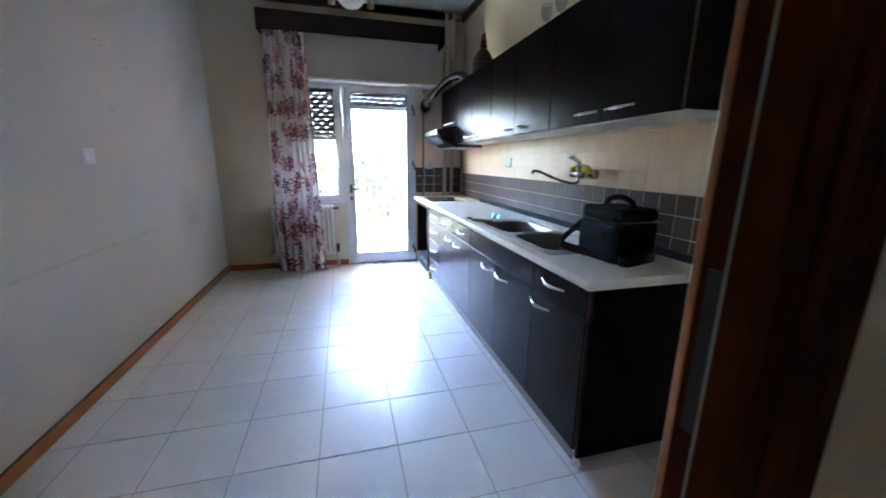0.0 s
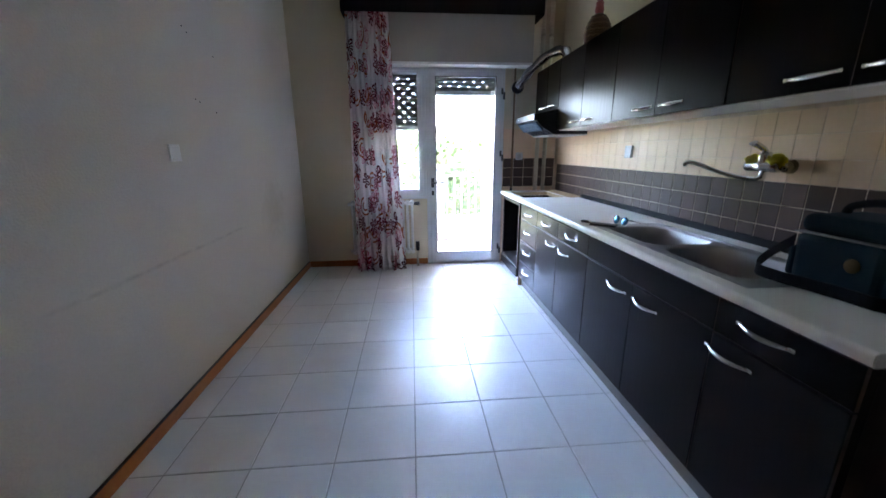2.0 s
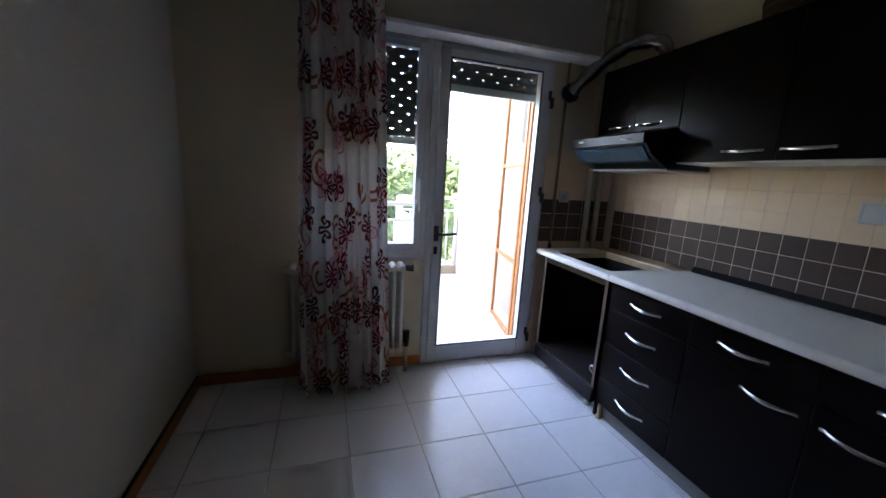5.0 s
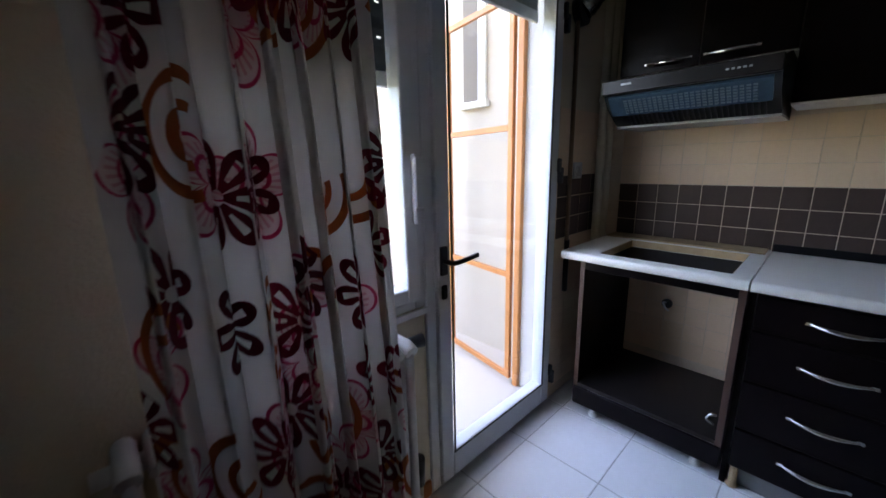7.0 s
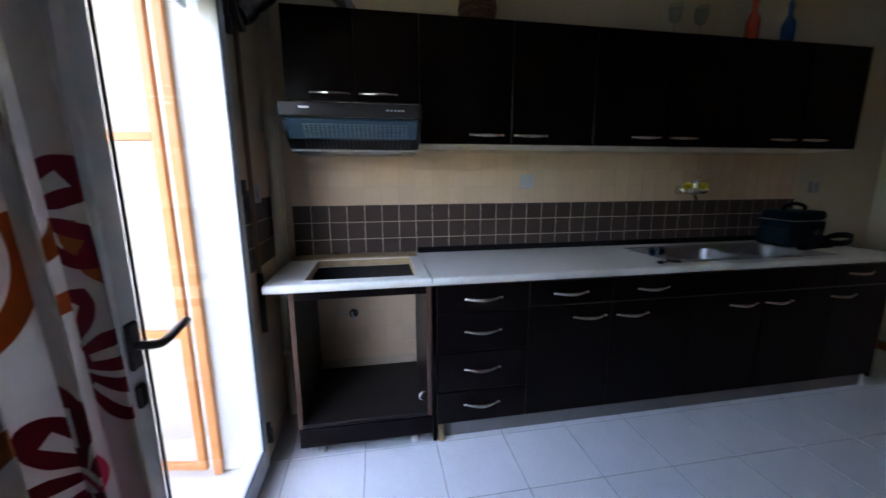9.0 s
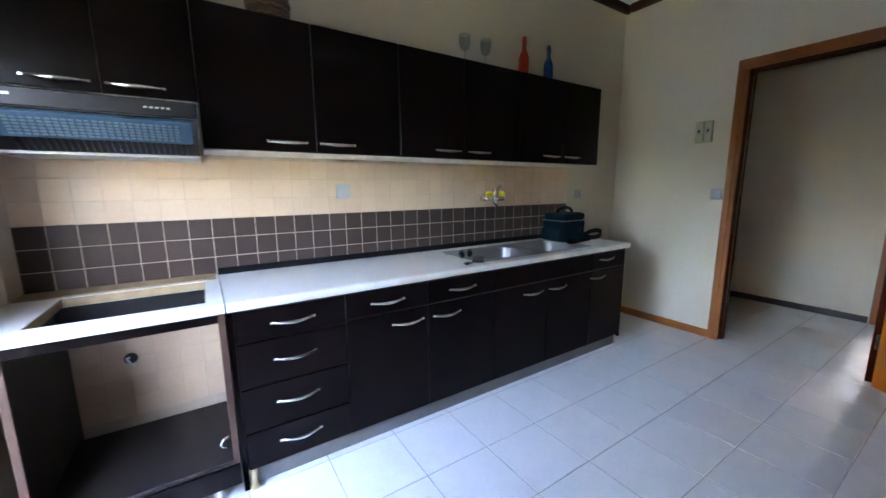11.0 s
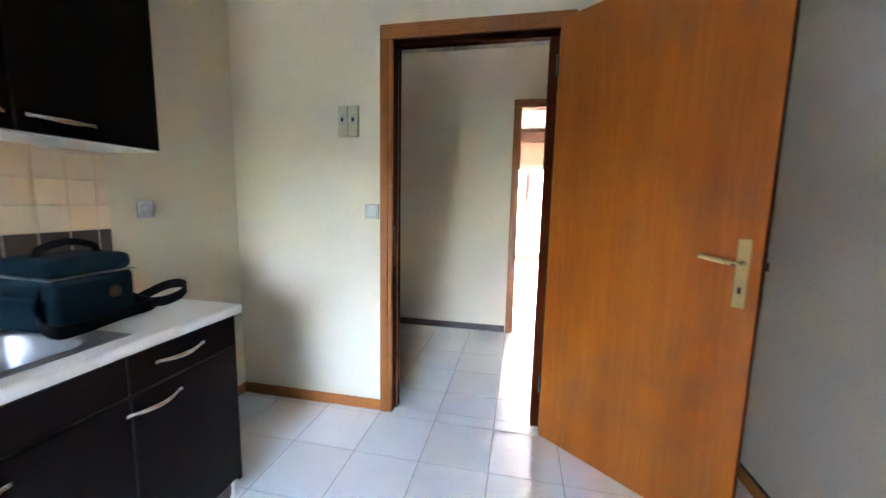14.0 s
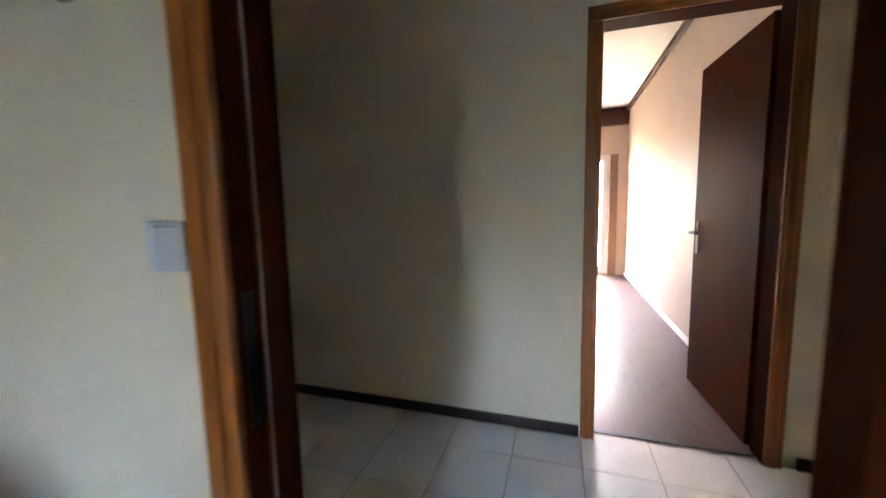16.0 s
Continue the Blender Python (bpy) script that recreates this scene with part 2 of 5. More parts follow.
BEIGE_TILE = material("beige_glazed_tile", (0.73, 0.545, 0.375), 0.36, ior=1.4, rough_var=0.02, color2=(0.68, 0.50, 0.34), big=6, small=70, bump=0.06, per_object=0.08)
GROUT = material("tile_grout", (0.70, 0.56, 0.42), 0.85, big=9, small=160, var=0.3, bump=0.3)
FLOOR_TILE = material("pale_floor_tile", (0.78, 0.785, 0.79), 0.31, color2=(0.72, 0.725, 0.73), big=4.5, small=40, bump=0.04, bump_scale=14, per_object=0.05, rough_var=0.01, ior=1.7)
FLOOR_GROUT = material("floor_grout", (0.50, 0.49, 0.475), 0.85, big=9, small=120, var=0.35, bump=0.2)
LAMINATE = material("dark_parquet_laminate", (0.12, 0.07, 0.058), 0.36, ior=1.25, rough_var=0.02, color2=(0.07, 0.04, 0.035), big=3, small=40, stretch=(1, 0.08, 1), bump=0.06, per_object=0.3)
FAR_WALL = material("warm_room_paint", (0.56, 0.455, 0.375), 0.6, color2=(0.49, 0.395, 0.32), big=2, small=100, bump=0.4, bump_scale=140)
BAG_TEAL = material("dark_teal_bag_nylon", (0.0020, 0.0135, 0.020), 0.8, color2=(0.0012, 0.008, 0.012), big=14, small=500, bump=0.35, ior=1.2)
BAG_BLACK = material("black_webbing", (0.006, 0.006, 0.008), 0.8, big=20, small=500, var=0.4, bump=0.4, ior=1.2)
SEAL_BLACK = material("matt_black_seal", (0.010, 0.010, 0.011), 0.7, big=8, small=80, var=0.3, bump=0.05, ior=1.2)
BOX_BEIGE = material("aged_beige_panel_paint", (0.41, 0.38, 0.33), 0.6, color2=(0.35, 0.32, 0.275), big=2.5, small=80, bump=0.2)
BADGE = material("gold_badge", (0.055, 0.030, 0.009), 0.8, ior=1.2, metal=0.0, big=40, small=200, bump=0.1)
YELLOW_CLOTH = material("yellow_cloth", (0.72, 0.58, 0.03), 0.85, color2=(0.55, 0.42, 0.02), big=25, small=300, bump=0.6)
WICKER = material("brown_wicker", (0.10, 0.045, 0.025), 0.6, color2=(0.05, 0.022, 0.014), big=20, small=120, bump=0.3)
RED_CERAMIC = material("red_painted_ceramic", (0.30, 0.05, 0.045), 0.35, big=20, small=100, var=0.4, bump=0.05)
RED_GLASS = material("red_orange_bottle_glass", (0.48, 0.042, 0.012), 0.15, big=10, small=80, var=0.3, bump=0)
BLUE_GLASS = material("blue_bottle_glass", (0.012, 0.08, 0.29), 0.15, big=10, small=80, var=0.3, bump=0)
CLEAR = glass_material("drinking_glass", (0.86, 0.90, 0.92))
MIRROR_BLUE = material("blue_mirror_lens", (0.10, 0.34, 0.62), 0.07, rough_var=0.01, metal=1.0, big=20, small=100, var=0.15, bump=0)
REVEAL_GREY = material("weathered_reveal", (0.50, 0.48, 0.44), 0.6, color2=(0.38, 0.365, 0.34), big=6, small=60, bump=0.2, stretch=(1, 1, 0.2))
OUT_WALL = material("exterior_render", (0.45, 0.405, 0.345), 0.85, color2=(0.33, 0.29, 0.24), big=1.4, small=60, bump=0.5, bump_scale=90)
OUT_FLOOR = material("balcony_stone", (0.46, 0.42, 0.37), 0.7, color2=(0.39, 0.35, 0.30), big=2, small=50, bump=0.2)
SCREEN_WOOD = material("orange_pine_frame", (0.50, 0.20, 0.06), 0.5, color2=(0.36, 0.13, 0.035), big=5, small=50, stretch=(1, 1, 0.1), bump=0.12)
RAIL_WHITE = material("white_railing_paint", (0.80, 0.80, 0.78), 0.45, big=4, small=60, var=0.1, bump=0.1)
LEAF = material("leaf_green", (0.045, 0.085, 0.018), 0.6, color2=(0.025, 0.05, 0.010), big=1.5, small=8, bump=0)
BARK = material("tree_bark", (0.12, 0.085, 0.06), 0.9, big=4, small=30, var=0.5, bump=0.8, stretch=(1, 1, 0.25))
GRASS = material("ground_grass", (0.10, 0.13, 0.05), 0.95, color2=(0.16, 0.14, 0.09), big=0.15, small=4, bump=0.3)
CASING = material("brown_window_casing", (0.30, 0.17, 0.10), 0.5, big=4, small=50, var=0.3, bump=0.1, stretch=(1, 1, 0.1))

CURTAIN = curtain_material()
OPAL = material("opal_lamp_glass", (0.82, 0.82, 0.80), 0.25, big=6, small=60, var=0.05, bump=0)
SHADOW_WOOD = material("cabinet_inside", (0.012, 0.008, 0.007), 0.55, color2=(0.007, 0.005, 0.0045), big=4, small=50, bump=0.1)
FAR_SHUTTER = material("neighbour_shutter", (0.15, 0.118, 0.085), 0.6, big=3, small=40, var=0.2, bump=0.2)



def ragged_patch(m, centre, reach, color):
    """A soft ragged darker patch round a point of a wall."""
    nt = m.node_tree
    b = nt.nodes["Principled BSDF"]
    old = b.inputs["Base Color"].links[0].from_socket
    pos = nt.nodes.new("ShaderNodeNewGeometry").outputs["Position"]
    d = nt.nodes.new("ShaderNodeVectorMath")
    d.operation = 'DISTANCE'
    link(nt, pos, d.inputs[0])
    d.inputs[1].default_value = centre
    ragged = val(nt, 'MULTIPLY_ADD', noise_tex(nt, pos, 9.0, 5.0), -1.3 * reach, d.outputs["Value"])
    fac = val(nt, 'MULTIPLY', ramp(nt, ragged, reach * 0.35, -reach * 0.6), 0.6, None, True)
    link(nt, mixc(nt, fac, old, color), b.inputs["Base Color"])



def figure(m, fleck, patch):
    """Short cross flecks and broad darker patches of a figured veneer."""
    nt = m.node_tree
    b = nt.nodes["Principled BSDF"]
    old = b.inputs["Base Color"].links[0].from_socket
    pos = nt.nodes.new("ShaderNodeTexCoord").outputs["Object"]
    fine = ramp(nt, noise_tex(nt, mapped(nt, pos, (70, 70, 190)), 1.0, 2.0), 0.42, 0.66)
    where = ramp(nt, noise_tex(nt, mapped(nt, pos, (9, 9, 1.6)), 1.0, 2.0), 0.40, 0.62)
    col = mixc(nt, val(nt, 'MULTIPLY', val(nt, 'MULTIPLY', fine, where), fleck), old, (0.17, 0.032, 0.003))
    broad = ramp(nt, noise_tex(nt, mapped(nt, pos, (5, 5, 1.3)), 1.0, 3.0), 0.45, 0.75)
    link(nt, mixc(nt, val(nt, 'MULTIPLY', broad, patch), col, (0.20, 0.040, 0.004)), b.inputs["Base Color"])


figure(OAK, 0.22, 0.50)
ragged_patch(CREAM, (2.74, 0.27, 0.26), 0.20, (0.16, 0.13, 0.09))
ragged_patch(CREAM, (2.74, 0.15, 0.50), 0.16, (0.30, 0.26, 0.18))


def smear(m, height, y0, y1, width, color):
    """A long faint rub mark left on a wall by chair backs."""
    nt = m.node_tree
    b = nt.nodes["Principled BSDF"]
    old = b.inputs["Base Color"].links[0].from_socket
    pos = nt.nodes.new("ShaderNodeNewGeometry").outputs["Position"]
    sep = nt.nodes.new("ShaderNodeSeparateXYZ")
    link(nt, pos, sep.inputs[0])
    wob = val(nt, 'MULTIPLY_ADD', noise_tex(nt, pos, 5.0), 0.02, height - 0.01)
    across = ramp(nt, val(nt, 'ABSOLUTE', val(nt, 'SUBTRACT', sep.outputs[2], wob)), width, 0.0)
    ends = val(nt, 'MULTIPLY', ramp(nt, sep.outputs[1], y0, y0 + 0.3), ramp(nt, sep.outputs[1], y1, y1 - 0.15))
    patchy = ramp(nt, noise_tex(nt, pos, 14.0, 4.0), 0.3, 0.6)
    fac = val(nt, 'MULTIPLY', val(nt, 'MULTIPLY', across, ends), val(nt, 'MULTIPLY', patchy, 0.5))
    link(nt, mixc(nt, fac, old, color), b.inputs["Base Color"])


smear(PLASTER_GREY, 0.741, 1.2, 2.78, 0.014, (0.33, 0.30, 0.25))
ragged_patch(PLASTER_GREY, (0.0, 3.3, 0.75), 0.30, (0.40, 0.36, 0.27))

# ---- mesh helpers ----
ORIGIN = {}


def box(bm, x0, x1, y0, y1, z0, z1, bevel=0.0, seg=1):
    r = bmesh.ops.create_cube(bm, size=1.0, matrix=Matrix.LocRotScale(((x0 + x1) / 2, (y0 + y1) / 2, (z0 + z1) / 2), None, (x1 - x0, y1 - y0, z1 - z0)))
    if bevel:
        es = list({e for v in r["verts"] for e in v.link_edges})
        bmesh.ops.bevel(bm, geom=es, offset=bevel, segments=seg, profile=0.5, affect='EDGES')
    return bm


def boxes(*specs, bevel=0.0, seg=1):
    bm = bmesh.new()
    for s in specs:
        box(bm, *s, bevel=bevel, seg=seg)
    return bm


def tube(pts, radius, n=10, caps=True, bm=None, flat=1.0):
    """A tube along points; radius is a number or a function of 0..1; flat squeezes it upright."""
    bm = bm or bmesh.new()
    pts = [Vector(p) for p in pts]
    rings, side = [], None
    for i, p in enumerate(pts):
        d = (pts[min(i + 1, len(pts) - 1)] - pts[max(i - 1, 0)]).normalized()
        if side is None:
            side = d.orthogonal().normalized()
        side = (side - d * side.dot(d)).normalized()
        up = d.cross(side)
        r = radius(i / (len(pts) - 1)) if callable(radius) else radius
        ring = []
        for k in range(n):
            a = 2 * math.pi * k / n
            q = side * math.cos(a) * r + up * math.sin(a) * r
            q.z *= flat
            ring.append(bm.verts.new(p + q))
        rings.append(ring)
    for a, b in zip(rings, rings[1:]):
        for k in range(n):
            f = bm.faces.new((a[k], a[(k + 1) % n], b[(k + 1) % n], b[k]))
            f.smooth = True
    if caps:
        bm.faces.new(rings[0][::-1])
        bm.faces.new(rings[-1])
    bmesh.ops.recalc_face_normals(bm, faces=bm.faces)
    return bm


def lathe(profile, n=20, at=(0, 0, 0), bm=None):
    """A turned body from (radius, height) pairs."""
    bm = bm or bmesh.new()
    rings = []
    for r, z in profile:
        if r < 1e-5:
            rings.append([bm.verts.new((at[0], at[1], at[2] + z))])
        else:
            rings.append([bm.verts.new((at[0] + r * math.cos(2 * math.pi * k / n), at[1] + r * math.sin(2 * math.pi * k / n), at[2] + z)) for k in range(n)])
    for a, b in zip(rings, rings[1:]):
        for k in range(n):
            k2 = (k + 1) % n
            if len(a) == 1 and len(b) == 1:
                continue
            if len(a) == 1:
                f = bm.faces.new((a[0], b[k2], b[k]))
            elif len(b) == 1:
                f = bm.faces.new((a[k], a[k2], b[0]))
            else:
                f = bm.faces.new((a[k], a[k2], b[k2], b[k]))
            f.smooth = True
    bmesh.ops.recalc_face_normals(bm, faces=bm.faces)
    return bm


def prism(poly, axis, a, b, bm=None):
    """A solid with a polygon section, pushed along an axis ('x': poly is (y, z); 'y': (x, z))."""
    bm = bm or bmesh.new()
    def pt(p, s):
        return (s, p[0], p[1]) if axis == 'x' else (p[0], s, p[1])
    v0 = [bm.verts.new(pt(p, a)) for p in poly]
    v1 = [bm.verts.new(pt(p, b)) for p in poly]
    bm.faces.new(v0)
    bm.faces.new(v1[::-1])
    for i in range(len(poly)):
        j = (i + 1) % len(poly)
        bm.faces.new((v0[i], v1[i], v1[j], v0[j]))
    bmesh.ops.recalc_face_normals(bm, faces=bm.faces)
    return bm


def arc(p0, p1, bulge, n=10):
    """Points from p0 to p1 that bow by the vector bulge."""
    p0, p1, bulge = Vector(p0), Vector(p1), Vector(bulge)
    return [p0.lerp(p1, i / n) + bulge * math.sin(math.pi * i / n) for i in range(n + 1)]


def spline(pts, n=8):
    """A smooth run through points."""
    pts = [Vector(p) for p in pts]
    pts = [pts[0] * 2 - pts[1]] + pts + [pts[-1] * 2 - pts[-2]]
    out = []
    for i in range(1, len(pts) - 2):
        a, b, c, d = pts[i - 1:i + 3]
        for k in range(n):
            t = k / n
            out.append(0.5 * ((2 * b) + (c - a) * t + (2 * a - 5 * b + 4 * c - d) * t * t + (3 * b - a - 3 * c + d) * t ** 3))
    return out + [pts[-2]]


def mesh_of(name, bm, mat, origin=(0, 0, 0)):
    if origin != (0, 0, 0):
        bmesh.ops.translate(bm, vec=-Vector(origin), verts=bm.verts)
    me = bpy.data.meshes.new(name)
    bm.to_mesh(me)
    bm.free()
    me.materials.append(mat)
    return me


def thing(name, base, label, category, group="", turn=0.0):
    ob = new(name)
    ob.empty_display_size = 0.05
    ob.matrix_basis = pose(*base, 0, 0, turn)
    ORIGIN[ob.name] = (0, 0, 0) if turn else tuple(base)
    return tagged(ob, label, category, group)


def part(name, bm, mat, parent, label=""):
    ob = new(name, mesh_of(name, bm, mat, ORIGIN[parent.name]))
    ob.parent = parent
    ORIGIN[ob.name] = ORIGIN[parent.name]
    return tagged(ob, label)


def solid(name, bm, mat, base, label, category, group=""):
    """A thing that is one mesh."""
    ob = new(name, mesh_of(name, bm, mat, tuple(base)))
    ob.location = base
    ORIGIN[ob.name] = tuple(base)
    return tagged(ob, label, category, group)


def setting(name, bm, mat, label, category=""):
    ob = new(name, mesh_of(name, bm, mat))
    ORIGIN[ob.name] = (0, 0, 0)
    return tagged(ob, label, category or name.split("_")[0], kind="structure")


def wall_along_x(name, y0, y1, x0, x1, z0, z1, holes, mat, label):
    """A wall along x with openings (xa, xb, za, zb), given from low x to high x."""
    bm, x = bmesh.new(), x0
    for xa, xb, za, zb in holes:
        if xa > x:
            box(bm, x, xa, y0, y1, z0, z1)
        if za > z0:
            box(bm, xa, xb, y0, y1, z0, za)
        if zb < z1:
            box(bm, xa, xb, y0, y1, zb, z1)
        x = xb
    box(bm, x, x1, y0, y1, z0, z1)
    return setting(name, bm, mat, label, "wall")


# ---- large structure ----
W, L, H = 2.74, 4.14, 2.85
wall_along_x("wall_north", L, L + 0.20, -0.15, W + 0.15, 0, H, [(0.60, 1.323, 0.764, 2.06), (1.323, 2.145, 0, 2.06)], CREAM, "cream painted kitchen wall round the balcony door")
setting("wall_west", boxes((-0.15, 0, 0, L, 0, H)), PLASTER_GREY, "pale stippled plaster kitchen wall", "wall")
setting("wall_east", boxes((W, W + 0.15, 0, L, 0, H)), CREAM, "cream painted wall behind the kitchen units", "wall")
wall_along_x("wall_south", -0.11, 0.0, -1.2, 4.2, 0, H, [(0.868, 1.755, 0, 2.09)], PLASTER, "pale cream stippled wall with the kitchen doorway")
setting("ceiling_kitchen", boxes((-0.15, W + 0.15, 0.0, L + 0.2, H, H + 0.12)), CEILING_WHITE, "white painted kitchen ceiling", "ceiling")
cor = 0.055
setting("trim_cornice_west", boxes((0, cor, 0, L, H - 0.07, H - 0.002), bevel=0.012), CORNICE, "dark brown wooden ceiling cornice", "cornice")
setting("trim_cornice_east", boxes((W - cor, W, 0, L, H - 0.07, H - 0.002), bevel=0.012), CORNICE, "dark brown wooden ceiling cornice", "cornice")
setting("trim_cornice_south", boxes((cor, W - cor, 0, cor, H - 0.07, H - 0.002), bevel=0.012), CORNICE, "dark brown wooden ceiling cornice", "cornice")
setting("trim_cornice_north", boxes((cor, W - cor, L - cor, L, H - 0.07, H - 0.002), bevel=0.012), CORNICE, "dark brown wooden ceiling cornice", "cornice")
FLOOR = setting("floor", boxes((-1.2, 4.2, -1.61, L + 0.02, -0.12, -0.0018)), FLOOR_GROUT, "pale square tiled floor of kitchen and hall", "floor")
bs = 0.065
setting("baseboard_west", boxes((0, 0.015, 0.0, L, 0, bs), bevel=0.004), OAK_BASE, "honey oak skirting board", "baseboard")
setting("trim_joint_west", boxes((0, 0.0135, 0.0, L - 0.016, bs + 0.0005, bs + 0.0045)), SKIRT_DARK, "dark open joint above the skirting board", "trim")
setting("baseboard_north", boxes((0.015, 1.318, L - 0.015, L, 0, bs), bevel=0.004), OAK_BASE, "honey oak skirting board", "baseboard")
setting("baseboard_south", boxes((0.015, 0.829, 0, 0.015, 0, bs), (1.812, W, 0, 0.015, 0, bs), bevel=0.004), OAK_BASE, "honey oak skirting board", "baseboard")
setting("baseboard_east", boxes((W - 0.015, W, 0.015, 0.76, 0, bs), bevel=0.004), OAK_BASE, "honey oak skirting board", "baseboard")

# hall and the room beyond it
HY = -1.55
wall_along_x("wall_hall", HY - 0.12, HY, -1.2, 4.2, 0, H, [(0.325, 1.10, 0, 2.105)], PLASTER, "cream stippled hall wall with a doorway")
setting("wall_hall_west", boxes((-1.35, -1.2, HY - 0.12, 0.0, 0, H)), PLASTER, "cream end wall of the hall", "wall")
setting("wall_hall_east", boxes((4.2, 4.35, HY - 0.12, 0.0, 0, H)), PLASTER, "cream end wall of the hall", "wall")
setting("ceiling_hall", boxes((-1.2, 4.2, HY, -0.11, 2.61, 2.73)), CEILING_WHITE, "white hall ceiling", "ceiling")
setting("baseboard_hall", boxes((-1.2, 0.212, HY, HY + 0.014, 0, 0.062), (1.152, 4.2, HY, HY + 0.014, 0, 0.062), bevel=0.003), SKIRT_DARK, "dark brown hall skirting", "baseboard")
FX0, FX1, FY0, FY1, FH = 0.18, 4.2, -6.63, HY - 0.12, 2.87
setting("wall_far_west", boxes((FX0 - 0.15, FX0, FY0, FY1, 0, FH)), FAR_WALL, "warm painted side wall of the living room", "wall")
setting("wall_far_east", boxes((FX1, FX1 + 0.15, FY0, FY1, 0, FH)), FAR_WALL, "warm painted side wall of the living room", "wall")
wall_along_x("wall_far_south", FY0 - 0.2, FY0, FX0 - 0.15, FX1 + 0.15, 0, FH, [(0.46, 1.36, 0.02, 2.10)], FAR_WALL, "warm painted wall round the living room window")
setting("ceiling_far", boxes((FX0 - 0.15, FX1 + 0.15, FY0 - 0.2, FY1, FH, FH + 0.12)), CEILING_WHITE, "white living room ceiling", "ceiling")
setting("floor_far", boxes((FX0 - 0.15, FX1 + 0.15, FY0 - 0.2, HY - 0.061, -0.12, -0.004)), LAMINATE, "dark laminate parquet living room floor", "floor")
setting("trim_cornice_far_west", boxes((FX0, FX0 + 0.05, FY0, FY1, FH - 0.07, FH - 0.002), bevel=0.01), CORNICE, "dark brown cornice", "cornice")
setting("trim_cornice_far_south", boxes((FX0 + 0.05, FX1, FY0, FY0 + 0.05, FH - 0.07, FH - 0.002), bevel=0.01), CORNICE, "dark brown cornice", "cornice")
setting("baseboard_far", boxes((FX0, FX0 + 0.014, FY0, FY1, 0, 0.06), bevel=0.003), UNDER_WHITE, "pale skirting board", "baseboard")
setting("trim_threshold", boxes((0.35, 1.08, HY - 0.075, HY - 0.045, -0.003, 0.008), bevel=0.003), SKIRT_DARK, "dark door threshold strip", "threshold")
solid("curtain_pelmet", boxes((0.20, 3.6, FY0, FY0 + 0.16, 2.58, 2.78), bevel=0.005), CORNICE, (1.9, FY0, 2.58), "dark brown wooden pelmet above the living room window", "pelmet")

setting("trim_threshold_balcony", boxes((1.324, 2.144, L + 0.061, L + 0.199, -0.15, -0.004)), OUT_FLOOR, "pale stone sill of the balcony door", "threshold")
setting("trim_reveal", boxes((2.139, 2.1448, L + 0.061, L + 0.198, -0.003, 2.058)), REVEAL_GREY, "pale weathered door reveal", "reveal")

# outside: ground, balcony, neighbouring wall
setting("ground", boxes((-400, 400, -400, 400, -6.3, -6.0)), GRASS, "grass and earth below the flat", "ground")
# Unseen upper facade, added so the building shades the balcony from the sun.
setting("wall_facade_above", boxes((-6, 6, L + 0.001, L + 0.2, H + 0.125, 9.0)), OUT_WALL, "unseen rendered facade added to keep the balcony in shade", "wall")
setting("wall_facade_side", boxes((-6, -0.155, L + 0.002, L + 0.2, -6, H + 0.12)), OUT_WALL, "rendered facade beside the kitchen", "wall")
# Unseen roof slab, added to close off the upper storeys.
setting("wall_roof", boxes((-6, 6, -6.8, L - 0.01, 8.8, 9.0)), OUT_WALL, "unseen flat roof added on top of the building", "roof")
setting("balcony_floor", boxes((-4, 2.42, L + 0.2, 5.45, -0.20, -0.025), (1.55, 2.42, 5.45, 6.6, -0.20, -0.026)), OUT_FLOOR, "pale stone balcony floor", "balcony")
side = setting("wall_balcony_side", boxes((2.42, 2.62, L + 0.2, 6.6, -6, 6.0)), OUT_WALL, "pale rendered balcony side wall", "wall")
setting("far_balcony_floor", boxes((-1, 5, FY0 - 1.4, FY0 - 0.2, -0.2, -0.02)), OUT_FLOOR, "pale stone balcony of the living room", "balcony")

# ---- kitchen windows, balcony door, shutter ----
def ring(x0, x1, z0, z1, y0, y1, l, r, b, t, bevel=0.004):
    """A rectangular frame upright in the x-z plane."""
    return boxes((x0, x0 + l, y0, y1, z0, z1), (x1 - r, x1, y0, y1, z0, z1), (x0 + l, x1 - r, y0 + 0.001, y1 - 0.001, z0, z0 + b), (x0 + l, x1 - r, y0 + 0.001, y1 - 0.001, z1 - t, z1), bevel=bevel)


def pane(parent, x0, x1, y, z0, z1, mat=None):
    p = part("pane", boxes((x0, x1, y - 0.003, y + 0.003, z0, z1)), mat or PANE, parent, "clear glass pane")
    p.visible_shadow = False
    return p


